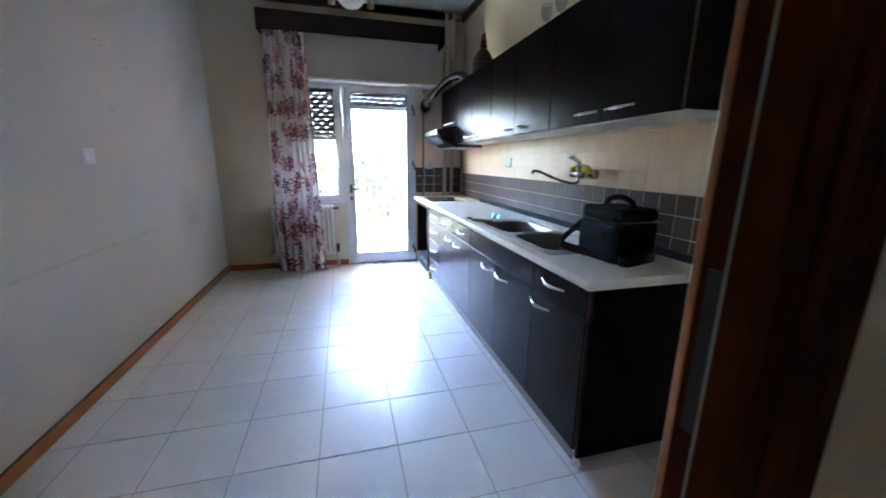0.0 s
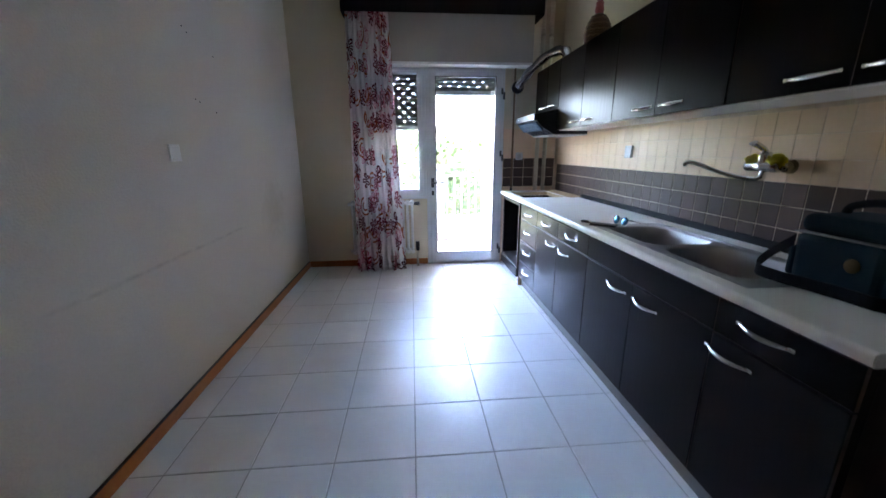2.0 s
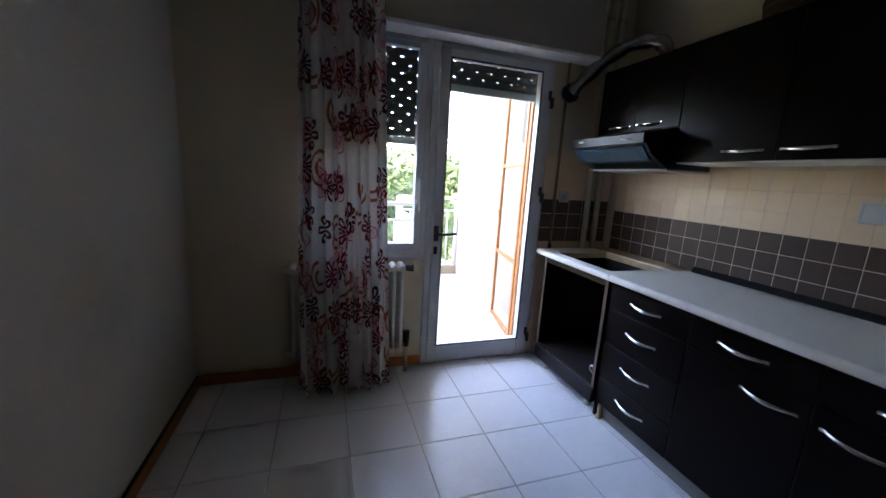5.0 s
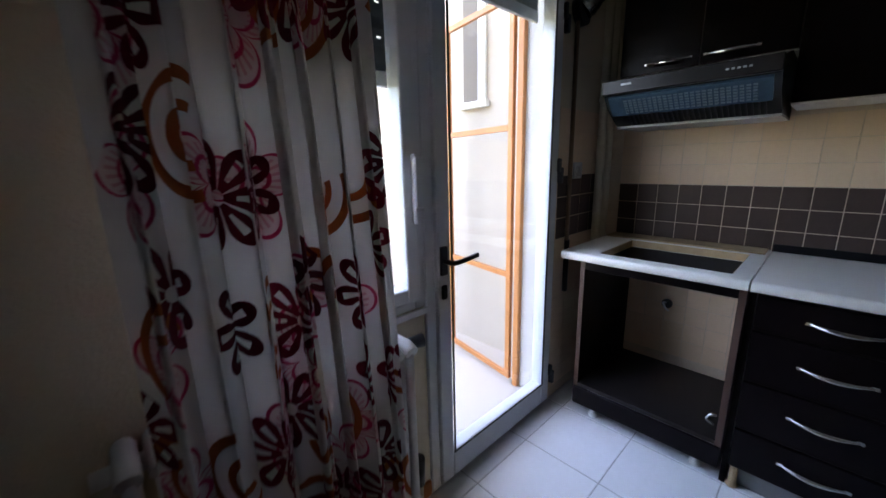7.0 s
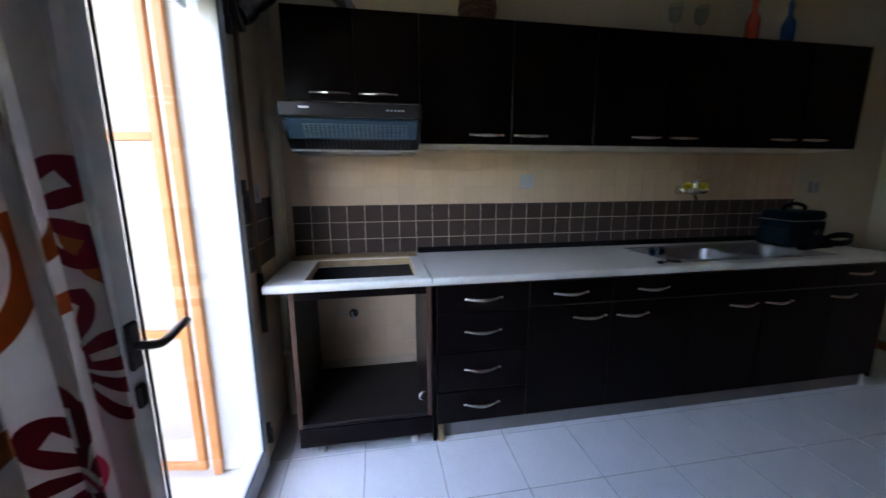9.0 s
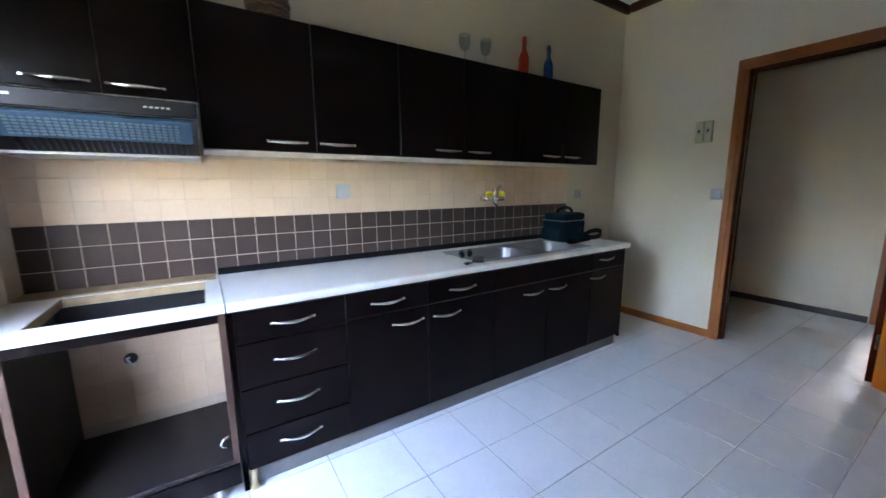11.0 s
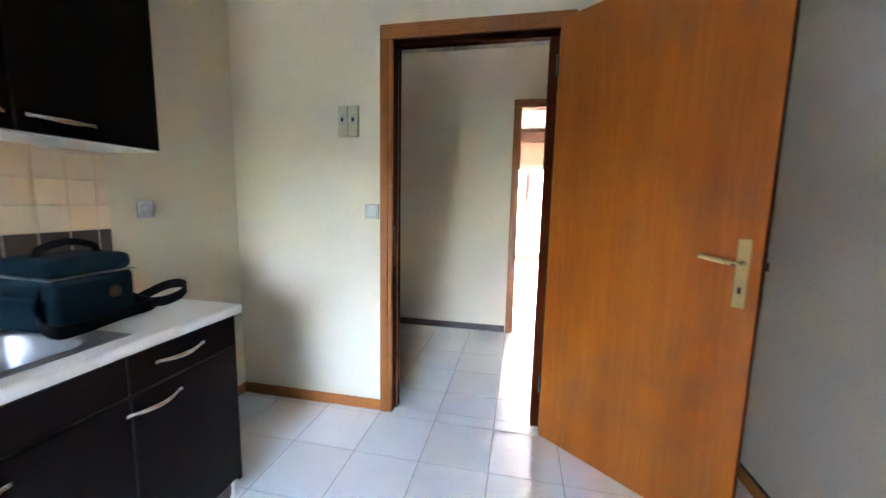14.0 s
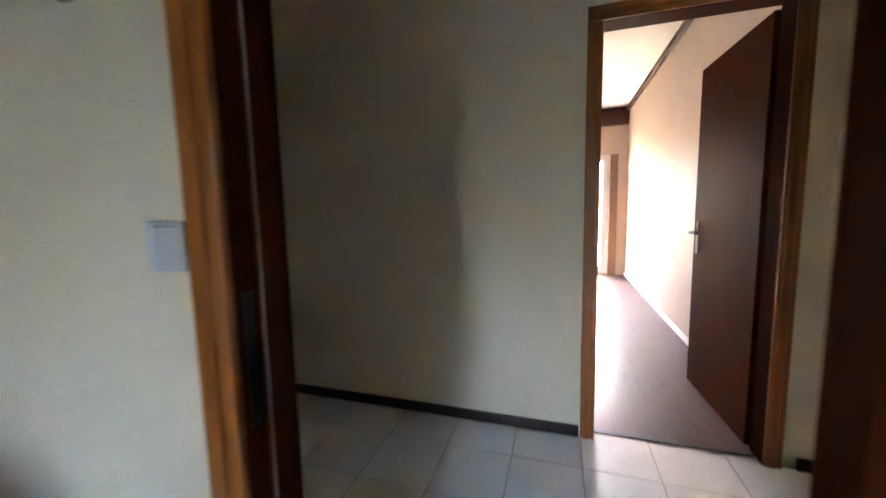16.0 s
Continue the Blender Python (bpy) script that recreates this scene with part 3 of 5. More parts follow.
def roller_blind(name, x0, x1, z0, z1, y, label):
    """Shutter curtain of slats; daylight comes through staggered rows of slots at their joints."""
    th = thing(name, ((x0 + x1) / 2, y, z0), label, "shutter", "roller shutters")
    part("end_bar", boxes((x0, x1, y - 0.008, y + 0.008, z0, z0 + 0.045), bevel=0.003), BLIND_BOTTOM, th, "grey end bar")
    z, row, slot, hole, pitch = z0 + 0.046, 0, 0.0075, 0.015, 0.100
    while z < z1 - 0.02:
        top = min(z + 0.046, z1)
        low = top - slot
        poly = [(y - 0.004, z), (y + 0.004, z), (y + 0.007, (z + low) / 2), (y + 0.004, low), (y - 0.004, low), (y - 0.002, (z + low) / 2)]
        bm = prism(poly, 'x', x0, x1)
        a, b = x0, x0 + (0.022 if row % 2 else 0.022 + pitch / 2)
        while a < x1:
            box(bm, a, min(b, x1), y - 0.003, y + 0.003, low, top)
            a, b = b + hole, b + pitch
        part("slat", bm, BLIND, th)
        z, row = top, row + 1
    return th


door = thing("balcony_door", (1.73, L, 0), "white aluminium balcony door with a full glass pane, shut", "door")
part("frame", ring(1.323, 2.145, 0.0, 2.055, L - 0.012, L + 0.06, 0.045, 0.045, 0.03, 0.045), ALU, door)
leaf = part("leaf", ring(1.362, 2.112, 0.022, 2.018, L - 0.03, L + 0.03, 0.062, 0.066, 0.115, 0.052), ALU, door, "aluminium door leaf with wide bottom rail")
part("bead", ring(1.42, 2.05, 0.132, 1.97, L - 0.036, L - 0.031, 0.01, 0.01, 0.01, 0.01, 0.002), BLACK, leaf, "dark glazing gasket")
pane(leaf, 1.42, 2.05, L, 0.13, 1.972)
hx, hz = 1.385, 0.912
h = part("handle", tube(spline([(hx, L - 0.03, hz), (hx, L - 0.075, hz), (hx + 0.02, L - 0.085, hz), (hx + 0.12, L - 0.08, hz + 0.006)]), 0.009), DARK_METAL, leaf, "dark lever handle")
part("handle_plate", boxes((hx - 0.016, hx + 0.016, L - 0.042, L - 0.03, hz - 0.05, hz + 0.05), bevel=0.004), DARK_METAL, leaf)
part("lock", boxes((hx - 0.012, hx + 0.012, L - 0.042, L - 0.03, hz - 0.135, hz - 0.085), bevel=0.004), BLACK, leaf)
for z in (0.16, 1.18, 1.80):
    part("hinge", boxes((2.103, 2.122, L - 0.045, L - 0.02, z, z + 0.06), (2.123, 2.143, L - 0.045, L - 0.02, z - 0.05, z + 0.02), bevel=0.004), DARK_METAL, door, "dark barrel hinge")

win = thing("kitchen_window", (0.96, L, 0.764), "white aluminium window with half lowered shutter beside the door", "window")
part("frame", ring(0.60, 1.322, 0.765, 2.058, L - 0.012, L + 0.06, 0.045, 0.045, 0.04, 0.045), ALU, win)
sash = part("sash", ring(0.64, 1.285, 0.80, 2.018, L - 0.03, L + 0.03, 0.05, 0.048, 0.048, 0.03), ALU, win)
pane(sash, 0.69, 1.238, L, 0.845, 1.99)
part("handle", boxes((1.262, 1.285, L - 0.05, L - 0.03, 1.05, 1.26), (1.255, 1.29, L - 0.062, L - 0.05, 1.10, 1.25), bevel=0.005), ALU, sash, "flush pull handle")
part("sill", boxes((0.60, 1.322, L - 0.022, L - 0.012, 0.742, 0.765), bevel=0.003), ALU, win)
roller_blind("roller_shutter", 1.40, 2.07, 1.80, 2.056, L + 0.075, "grey roller shutter almost fully raised behind the balcony door")
roller_blind("roller_shutter", 0.62, 1.30, 1.455, 2.056, L + 0.075, "dark grey roller shutter half lowered behind the window")

sb = thing("shutter_box", (1.47, L, 2.05), "aged beige wooden roller shutter box above door and window", "shutter box")
part("front_panel", boxes((0.59, 2.385, L - 0.14, L, 2.075, 2.61), bevel=0.004), BOX_BEIGE, sb)
part("bottom_lip", boxes((0.59, 2.385, L - 0.155, L - 0.001, 2.05, 2.074), bevel=0.006, seg=2), WHITE_METAL, sb)

pel = thing("curtain_pelmet", (1.5, L, 2.458), "dark stained wooden curtain pelmet on the wall", "pelmet")
part("front_board", boxes((0.565, 2.438, L - 0.26, L - 0.242, 2.458, 2.635), bevel=0.004), DARK_WOOD, pel)
part("top_board", boxes((0.565, 2.438, L - 0.241, L, 2.617, 2.635)), DARK_WOOD, pel)
part("end_board", boxes((0.565, 0.583, L - 0.241, L, 2.458, 2.616)), DARK_WOOD, pel)
part("end_board", boxes((2.420, 2.438, L - 0.241, L, 2.458, 2.616)), DARK_WOOD, pel)
part("rail", boxes((0.59, 2.41, L - 0.20, L - 0.185, 2.600, 2.615)), RAIL_WHITE, pel)


def curtain():
    """Gathered cloth; its print is laid on the unfolded width."""
    bm = bmesh.new()
    uvl = bm.loops.layers.uv.new("UVMap")
    nx, nz, z0, z1 = 260, 60, 0.018, 2.598
    rows, us = [], []
    for j in range(nz + 1):
        t = j / nz
        z = z0 + (z1 - z0) * t
        gather = t ** 2
        xa, xb = 0.565 + 0.03 * gather, 1.075 - 0.10 * t
        row, ur, u, prev = [], [], 0.0, None
        for i in range(nx + 1):
            s = i / nx
            ph = s * 2 * math.pi * 7.5 + 0.9 * math.sin(s * 9 + 0.4 * math.sin(t * 3)) + 0.25 * math.sin(t * 4 + s * 5)
            amp = (0.044 + 0.016 * math.sin(s * 17 + 1)) * (0.38 + 0.62 * (1 - gather))
            x = xa + (xb - xa) * s + 0.012 * math.sin(2 * ph) * (1 - 0.5 * gather)
            y = L - 0.245 + 0.055 * gather + amp * math.sin(ph) + 0.012 * math.sin(ph * 2.3 + t * 2) * (1 - 0.6 * gather) + 0.05 * (s - 0.5) ** 2 * (1 - t)
            p = Vector((x, y, z + (0.006 * math.sin(s * 31) if j == 0 else 0)))
            if prev is not None:
                u += (Vector((p.x, p.y, 0)) - Vector((prev.x, prev.y, 0))).length
            prev = p
            row.append(bm.verts.new(p))
            ur.append(u)
        rows.append(row)
        us.append(ur)
    for j in range(nz):
        for i in range(nx):
            f = bm.faces.new((rows[j][i], rows[j][i + 1], rows[j + 1][i + 1], rows[j + 1][i]))
            f.smooth = True
            k = us[20]
            for lp, (a, b) in zip(f.loops, ((i, j), (i + 1, j), (i + 1, j + 1), (i, j + 1))):
                lp[uvl].uv = (k[a], z0 + (z1 - z0) * b / nz)
    return bm


cur = solid("curtain", curtain(), CURTAIN, (0.8, L - 0.2, 0.018), "white cotton curtain printed with maroon flowers, hanging to the floor", "curtain")
sm = cur.modifiers.new("thickness", 'SOLIDIFY')
sm.thickness, sm.offset = 0.0015, 0

# radiator with its valve and pipes
rad = thing("radiator", (0.83, L - 0.08, 0.0), "white cast iron column radiator behind the curtain", "radiator")
sec = None
xs = [0.53 + 0.048 * i for i in range(14)]
for x in xs:
    if sec is None:
        bm = bmesh.new()
        for yy in (-0.045, 0.0, 0.045):
            tube([(0, yy, 0.02), (0, yy, 0.54)], 0.0135, 10, bm=bm)
        for zz in (0.02, 0.54):
            tube([(0, -0.06, zz), (0, -0.03, zz + (0.012 if zz > .3 else -0.012)), (0, 0.03, zz + (0.012 if zz > .3 else -0.012)), (0, 0.06, zz)], 0.021, 10, bm=bm)
        sec = mesh_of("column", bm, RADIATOR)
    ob = new("column", sec)
    ob.parent = rad
    ob.location = (x - 0.83, 0, 0.165)
part("hub", tube([(0.48, L - 0.08, 0.19), (1.16, L - 0.08, 0.19)], 0.017), RADIATOR, rad)
part("hub", tube([(0.48, L - 0.08, 0.70), (1.165, L - 0.08, 0.70)], 0.017), RADIATOR, rad)
part("foot", boxes((0.60, 0.62, L - 0.11, L - 0.05, 0.0, 0.16), bevel=0.003), RADIATOR, rad)
part("foot", boxes((1.03, 1.05, L - 0.11, L - 0.05, 0.0, 0.16), bevel=0.003), RADIATOR, rad)
part("air_valve", tube([(1.17, L - 0.08, 0.70), (1.195, L - 0.08, 0.70), (1.235, L - 0.09, 0.70)], lambda s: 0.014 + 0.008 * s, 12), DARK_METAL, rad, "dark valve knob")
part("control_valve", tube([(1.205, L - 0.08, 0.18), (1.205, L - 0.08, 0.28)], lambda s: 0.02 + 0.006 * math.sin(s * 9), 12), BLACK, rad, "black valve head")
part("pipe", tube([(1.205, L - 0.08, 0.0), (1.205, L - 0.08, 0.18)], 0.014), PIPE_CREAM, rad)
part("pipe", tube([(1.16, L - 0.08, 0.19), (1.205, L - 0.08, 0.19)], 0.014), PIPE_CREAM, rad)

# pipes in the corner by the window
for x in (2.508, 2.592):
    p = thing("heating_pipe", (x, L - 0.045, 0), "cream painted vertical heating pipe in the corner", "pipe", "corner pipes")
    part("tube", tube([(x, L - 0.045, 0), (x, L - 0.045, 2.849)], 0.021, 14), PIPE_CREAM, p)
    for z in (0.35, 1.52, 2.35):
        part("clip", lathe([(0.0215, -0.012), (0.026, -0.008), (0.026, 0.008), (0.0215, 0.012)], 14, (x, L - 0.045, z)), PIPE_CREAM, p)
gp = thing("gas_pipe", (2.245, L - 0.02, 0.6), "thin brown painted pipe with a black rubber end", "pipe")
part("tube", tube([(2.245, L - 0.02, 0.84), (2.245, L - 0.02, 2.05)], 0.010, 10), PIPE_BROWN, gp)
part("sleeve", tube([(2.245, L - 0.022, 0.58), (2.245, L - 0.022, 0.845)], 0.013, 10), BLACK, gp, "black rubber sleeve")


# ---- switches and sockets ----
def plate(name, at, facing, size, label, category, mat=SWITCH_WHITE, kind="switch"):
    """A square wall plate; facing is the direction it looks: 'E', 'W' or 'S', 'N'."""
    turn = {'N': 0.0, 'W': 90.0, 'S': 180.0, 'E': 270.0}[facing]
    th = thing(name, at, label, category, turn=turn or 0.001)
    s = size / 2
    part("surround", ring(-s, s, -s, s, 0.0, 0.011, s * 0.28, s * 0.28, s * 0.28, s * 0.28, 0.002), mat, th)
    k = s * 0.70
    if kind == "switch":
        part("rocker", prism([(0.0, -k), (0.013, -k), (0.009, k), (0.0, k)], 'x', -k, k), mat, th)
    else:
        part("insert", boxes((-k, k, 0.0, 0.006, -k, k), bevel=0.002), mat, th)
        w = lathe([(k * 0.85, 0), (k * 0.85, 0.004), (k * 0.72, 0.004), (k * 0.72, 0.001), (0, 0.001)], 20)
        bmesh.ops.rotate(w, matrix=Matrix.Rotation(-math.pi / 2, 3, 'X'), verts=w.verts)
        bmesh.ops.translate(w, vec=(0, 0.0055, 0), verts=w.verts)
        part("well", w, SOCKET_GREY, th)
    return th


# facing: local +y is the outward side
plate("light_switch", (0.0, 2.071, 1.238), 'E', 0.082, "white light switch on the plaster wall", "switch", UNDER_WHITE)
plate("light_switch", (1.866, 0.0, 1.177), 'N', 0.082, "silver grey light switch beside the door frame", "switch")
plate("wall_socket", (W - 0.014, 2.722, 1.225), 'W', 0.084, "silver grey rocker switch on the beige tiles", "socket")
plate("wall_socket", (W, 0.567, 1.177), 'W', 0.078, "grey wall socket on the cream wall", "socket", SOCKET_GREY, "socket")
plate("wall_socket", (2.322, L - 0.012, 1.181), 'S', 0.078, "pale wall socket above the dark tiles", "socket", SWITCH_WHITE, "socket")
plate("light_switch", (0.125, HY, 1.47), 'N', 0.078, "white switch on the hall wall", "switch")
fb = thing("fuse_box", (1.996, 0.0, 1.582), "yellowed double plate with two small black switches", "switch plate")
for i, x in enumerate((1.966, 2.027)):
    fp = part("cover", boxes((x - 0.029, x + 0.029, 0, 0.022, 1.582, 1.748), bevel=0.004), OLD_PLATE, fb)
    part("window", boxes((x - 0.012, x + 0.012, 0.022, 0.024, 1.645, 1.70)), SOCKET_GREY, fp)
    part("toggle", boxes((x - 0.006, x + 0.006, 0.024, 0.032, 1.662, 1.682), bevel=0.002), BLACK, fp)


# ---- kitchen units ----
def handle_part(parent, y, z, x, length=0.165):
    """A bow handle of brushed nickel on a front that faces -x."""
    a, b = (x, y - length / 2, z), (x, y + length / 2, z)
    pts = arc(a, b, (-0.021, 0, -0.004), 12)
    h = part("handle", tube(pts, lambda s: 0.0048 + 0.0042 * math.sin(math.pi * s), 8), CHROME, parent, "curved brushed nickel handle")
    part("stud", boxes((x - 0.006, x + 0.001, y - length / 2 - 0.008, y - length / 2 + 0.012, z - 0.006, z + 0.006), bevel=0.002), CHROME, h)
    part("stud", boxes((x - 0.006, x + 0.001, y + length / 2 - 0.012, y + length / 2 + 0.008, z - 0.006, z + 0.006), bevel=0.002), CHROME, h)
    return h


BX, BF = 2.163, 2.145      # carcass front, door front


def front(parent, name, y0, y1, z0, z1, x0, x1, hy=None, hz=None, label=""):
    g = 0.002
    f = part(name, boxes((x0, x1 - 0.001, y0 + g, y1 - g, z0 + g, z1 - g), bevel=0.0018), WENGE, parent, label)
    part("edge_band", boxes((x0 + 0.004, x1 - 0.002, y0 + g - 0.0006, y0 + g + 0.0004, z0 + g, z1 - g), (x0 + 0.004, x1 - 0.002, y0 + g, y1 - g, z0 + g - 0.0006, z0 + g + 0.0004)), WENGE_EDGE, f)
    if hy is not None:
        handle_part(f, hy, hz, x0)
    return f


def base_unit(y0, y1, label, well=False):
    th = thing("base_cabinet", ((BX + W) / 2, (y0 + y1) / 2, 0), label, "cabinet", "base units")
    top = 0.62 if well else 0.778
    q = boxes((BX, W - 0.03, y0 + 0.0005, y1 - 0.0005, 0.085, top))
    if well:
        for a, b, c, d in ((BX, BX + 0.016, y0 + 0.0005, y1 - 0.0005), (BX + 0.016, W - 0.03, y0 + 0.0005, y0 + 0.010), (BX + 0.016, W - 0.03, y1 - 0.010, y1 - 0.0005)):
            box(q, a, b, c, d, top, 0.778)
    part("carcass", q, WENGE, th)
    return th


u = base_unit(2.925, 3.365, "dark wenge base cabinet with four drawers")
for z0, z1, hz in ((0.642, 0.772, 0.706), (0.449, 0.638, 0.55), (0.254, 0.445, 0.362), (0.088, 0.250, 0.180)):
    front(u, "drawer", 2.925, 3.365, z0, z1, BF, BX, 3.148, hz)
part("side_panel", boxes((BX - 0.012, W - 0.03, 3.3655, 3.385, 0.0, 0.778)), WENGE, u)
u = base_unit(2.045, 2.925, "dark wenge base cabinet with two drawers over two doors")
front(u, "drawer", 2.492, 2.925, 0.652, 0.772, BF, BX, 2.717, 0.708)
front(u, "drawer", 2.045, 2.492, 0.652, 0.772, BF, BX, 2.275, 0.707)
front(u, "door", 2.492, 2.925, 0.088, 0.648, BF, BX, 2.611, 0.583)
front(u, "door", 2.045, 2.492, 0.088, 0.648, BF, BX, 2.377, 0.580)
u = base_unit(1.14, 2.045, "dark wenge sink cabinet with two doors", True)
front(u, "top_panel", 1.14, 2.045, 0.652, 0.772, BF, BX)
front(u, "door", 1.596, 2.045, 0.088, 0.648, BF, BX, 1.725, 0.587)
front(u, "door", 1.14, 1.596, 0.088, 0.648, BF, BX, 1.50, 0.588)
u = base_unit(0.735, 1.14, "dark wenge end cabinet with one drawer over a door")
front(u, "drawer", 0.735, 1.14, 0.652, 0.772, BF, BX, 0.97, 0.722)
front(u, "door", 0.735, 1.14, 0.088, 0.648, BF, BX, 1.068, 0.597)
part("side_panel", boxes((BX - 0.006, W - 0.03, 0.718, 0.7345, 0.06, 0.778)), WENGE, u)
solid("plinth", boxes((BX + 0.012, BX + 0.028, 0.76, 3.36, 0.0, 0.084), bevel=0.002), PLINTH, (BX, 2.0, 0), "grey kick board under the base cabinets", "plinth")
for y in (0.75, 3.345):
    part("leg", lathe([(0.018, 0), (0.022, 0.006), (0.013, 0.02), (0.013, 0.085)], 12, (BX + (0.02 if y < 1 else -0.004), y, 0)), CHIPBOARD if y > 3 else UNDER_WHITE, u, "small plastic cabinet foot")

# open oven housing with a cut worktop
ov = thing("oven_cabinet", (2.45, 3.69, 0), "dark wenge oven housing, empty and open, with a bottom rail", "cabinet", "base units")
part("side_panel", boxes((2.14, W - 0.03, 3.968, 3.986, 0.07, 0.778)), WENGE, ov)
part("side_panel", boxes((2.14, W - 0.10, 3.392, 3.412, 0.07, 0.778)), WENGE, ov)
part("edge_strip", boxes((2.137, 2.1395, 3.967, 3.987, 0.07, 0.778)), WENGE_EDGE, ov)
part("edge_strip", boxes((2.137, 2.1395, 3.391, 3.413, 0.07, 0.778)), WENGE_EDGE, ov)
part("shelf", boxes((2.142, W - 0.10, 3.4125, 3.9675, 0.15, 0.168)), SHADOW_WOOD, ov)
part("bottom_rail", boxes((2.128, 2.141, 3.392, 3.986, 0.062, 0.15), bevel=0.002), WENGE, ov)
part("front_rail", boxes((2.142, 2.16, 3.4125, 3.9675, 0.745, 0.778)), WENGE, ov)
part("rear_rail", boxes((W - 0.115, W - 0.10, 3.4125, 3.9675, 0.66, 0.778)), SHADOW_WOOD, ov)
for x, y in ((2.18, 3.90), (2.18, 3.47), (2.58, 3.90), (2.58, 3.47)):
    part("foot", lathe([(0.02, 0), (0.022, 0.012), (0.014, 0.02), (0.014, 0.152)], 12, (x, y, 0)), UNDER_WHITE, ov, "pale plastic foot")
part("bracket", tube(spline([(2.15, 3.418, 0.27), (2.145, 3.44, 0.265), (2.15, 3.45, 0.24), (2.16, 3.43, 0.22)]), 0.006), CHROME, ov, "small metal bracket")

CT0, CT1, CX = 0.780, 0.818, 2.122


def worktop_bm(y0, y1, holes):
    """A worktop with a rounded front edge and rectangular holes (xa, xb, ya, yb)."""
    r = 0.014
    prof = [(W - 0.016, CT0), (W - 0.016, CT1)]
    prof += [(CX + r - r * math.sin(a), CT1 - r + r * math.cos(a)) for a in (0, 0.4, 0.8, 1.2, 1.57)]
    prof += [(CX + r - r * math.cos(a), CT0 + r - r * math.sin(a)) for a in (0, 0.5, 1.0, 1.57)]
    bm, y = bmesh.new(), y0
    for xa, xb, ya, yb in holes:
        prism(prof, 'y', y, ya, bm)
        fr = [p for p in prof if p[0] < CX + r + 1e-6]
        prism([(xa, CT0), (xa, CT1)] + fr[0:], 'y', ya, yb, bm)
        box(bm, xb, W - 0.016, ya, yb, CT0, CT1)
        y = yb
    prism(prof, 'y', y, y1, bm)
    return bm


ct = thing("worktop", (2.43, 2.05, CT0), "white laminate kitchen worktop with rounded front edge", "worktop")
part("slab", worktop_bm(0.715, 3.384, [(2.215, 2.560, 1.145, 2.04)]), COUNTER, ct)
part("end_strip", boxes((CX + 0.004, W - 0.018, 0.7125, 0.7147, CT0 + 0.002, CT1 - 0.002), bevel=0.0005), UNDER_WHITE, ct, "white edging strip")
hb = thing("hob_worktop", (2.43, 3.73, CT0), "white worktop piece with an empty hob cut-out", "worktop")
part("slab", worktop_bm(3.389, 4.08, [(2.19, 2.585, 3.445, 3.93)]), COUNTER, hb)
part("cut_edge", boxes((2.1895, 2.193, 3.445, 3.93, CT0 + 0.002, CT1 - 0.003), (2.582, 2.5855, 3.445, 3.93, CT0 + 0.002, CT1 - 0.003), (2.193, 2.582, 3.4445, 3.448, CT0 + 0.002, CT1 - 0.003), (2.193, 2.582, 3.927, 3.9305, CT0 + 0.002, CT1 - 0.003)), CHIPBOARD, hb, "raw chipboard cut edge")
part("back_strip", boxes((2.60, W - 0.017, 3.40, 4.07, CT1 + 0.0005, CT1 + 0.006)), CHIPBOARD, hb, "bare unfinished strip")
solid("splash_trim", prism([(W - 0.045, CT1 + 0.0005), (W - 0.016, CT1 + 0.0005), (W - 0.016, CT1 + 0.03), (W - 0.026, CT1 + 0.03)], 'y', 0.74, 3.384), SEAL_BLACK, (W - 0.03, 2.0, CT1), "dark plastic sealing strip behind the worktop", "trim strip")


def bowl(bm, x0, x1, y0, y1, z, depth, r=0.075, n=7):
    """An open basin with rounded corners, hung from height z."""
    def loop(ins, zz, rr):
        pts = []
        for cx, cy, a0 in ((x1 - ins - rr, y1 - ins - rr, 0), (x0 + ins + rr, y1 - ins - rr, 90), (x0 + ins + rr, y0 + ins + rr, 180), (x1 - ins - rr, y0 + ins + rr, 270)):
            for k in range(n):
                a = radians(a0 + 90 * k / (n - 1))
                pts.append(bm.verts.new((cx + rr * math.cos(a), cy + rr * math.sin(a), zz)))
        return pts
    loops = [loop(-0.016, z + 0.0008, 0.004), loop(-0.012, z + 0.0015, r + 0.012), loop(0, z, r), loop(0.004, z - 0.01, r), loop(0.012, z - depth + 0.03, r), loop(0.022, z - depth + 0.008, r), loop(0.05, z - depth, r * 0.8)]
    for a, b in zip(loops, loops[1:]):
        for k in range(len(a)):
            f = bm.faces.new((a[k], a[(k + 1) % len(a)], b[(k + 1) % len(a)], b[k]))
            f.smooth = True
    bm.faces.new(loops[-1])
    return bm


sk = thing("kitchen_sink", (2.40, 1.6, CT1), "stainless steel double bowl sink set into the worktop", "sink")
Z = CT1 + 0.003
part("rim", boxes((2.188, 2.220, 1.09, 2.12, CT1 + 0.0005, Z), (2.555, 2.60, 1.09, 2.12, CT1 + 0.0005, Z), (2.220, 2.555, 1.09, 1.15, CT1 + 0.0005, Z), (2.220, 2.555, 1.575, 1.615, CT1 + 0.0005, Z), (2.220, 2.555, 2.035, 2.12, CT1 + 0.0005, Z)), STEEL, sk)
part("bowl", bowl(bmesh.new(), 2.225, 2.550, 1.62, 2.030, Z, 0.16), STEEL, sk)
part("bowl", bowl(bmesh.new(), 2.225, 2.550, 1.155, 1.570, Z, 0.16), STEEL, sk)
for x in (2.570, 2.585):
    part("ridge", tube([(x, 1.11, Z + 0.001), (x, 2.10, Z + 0.001)], 0.004, 8, flat=0.6), STEEL, sk)
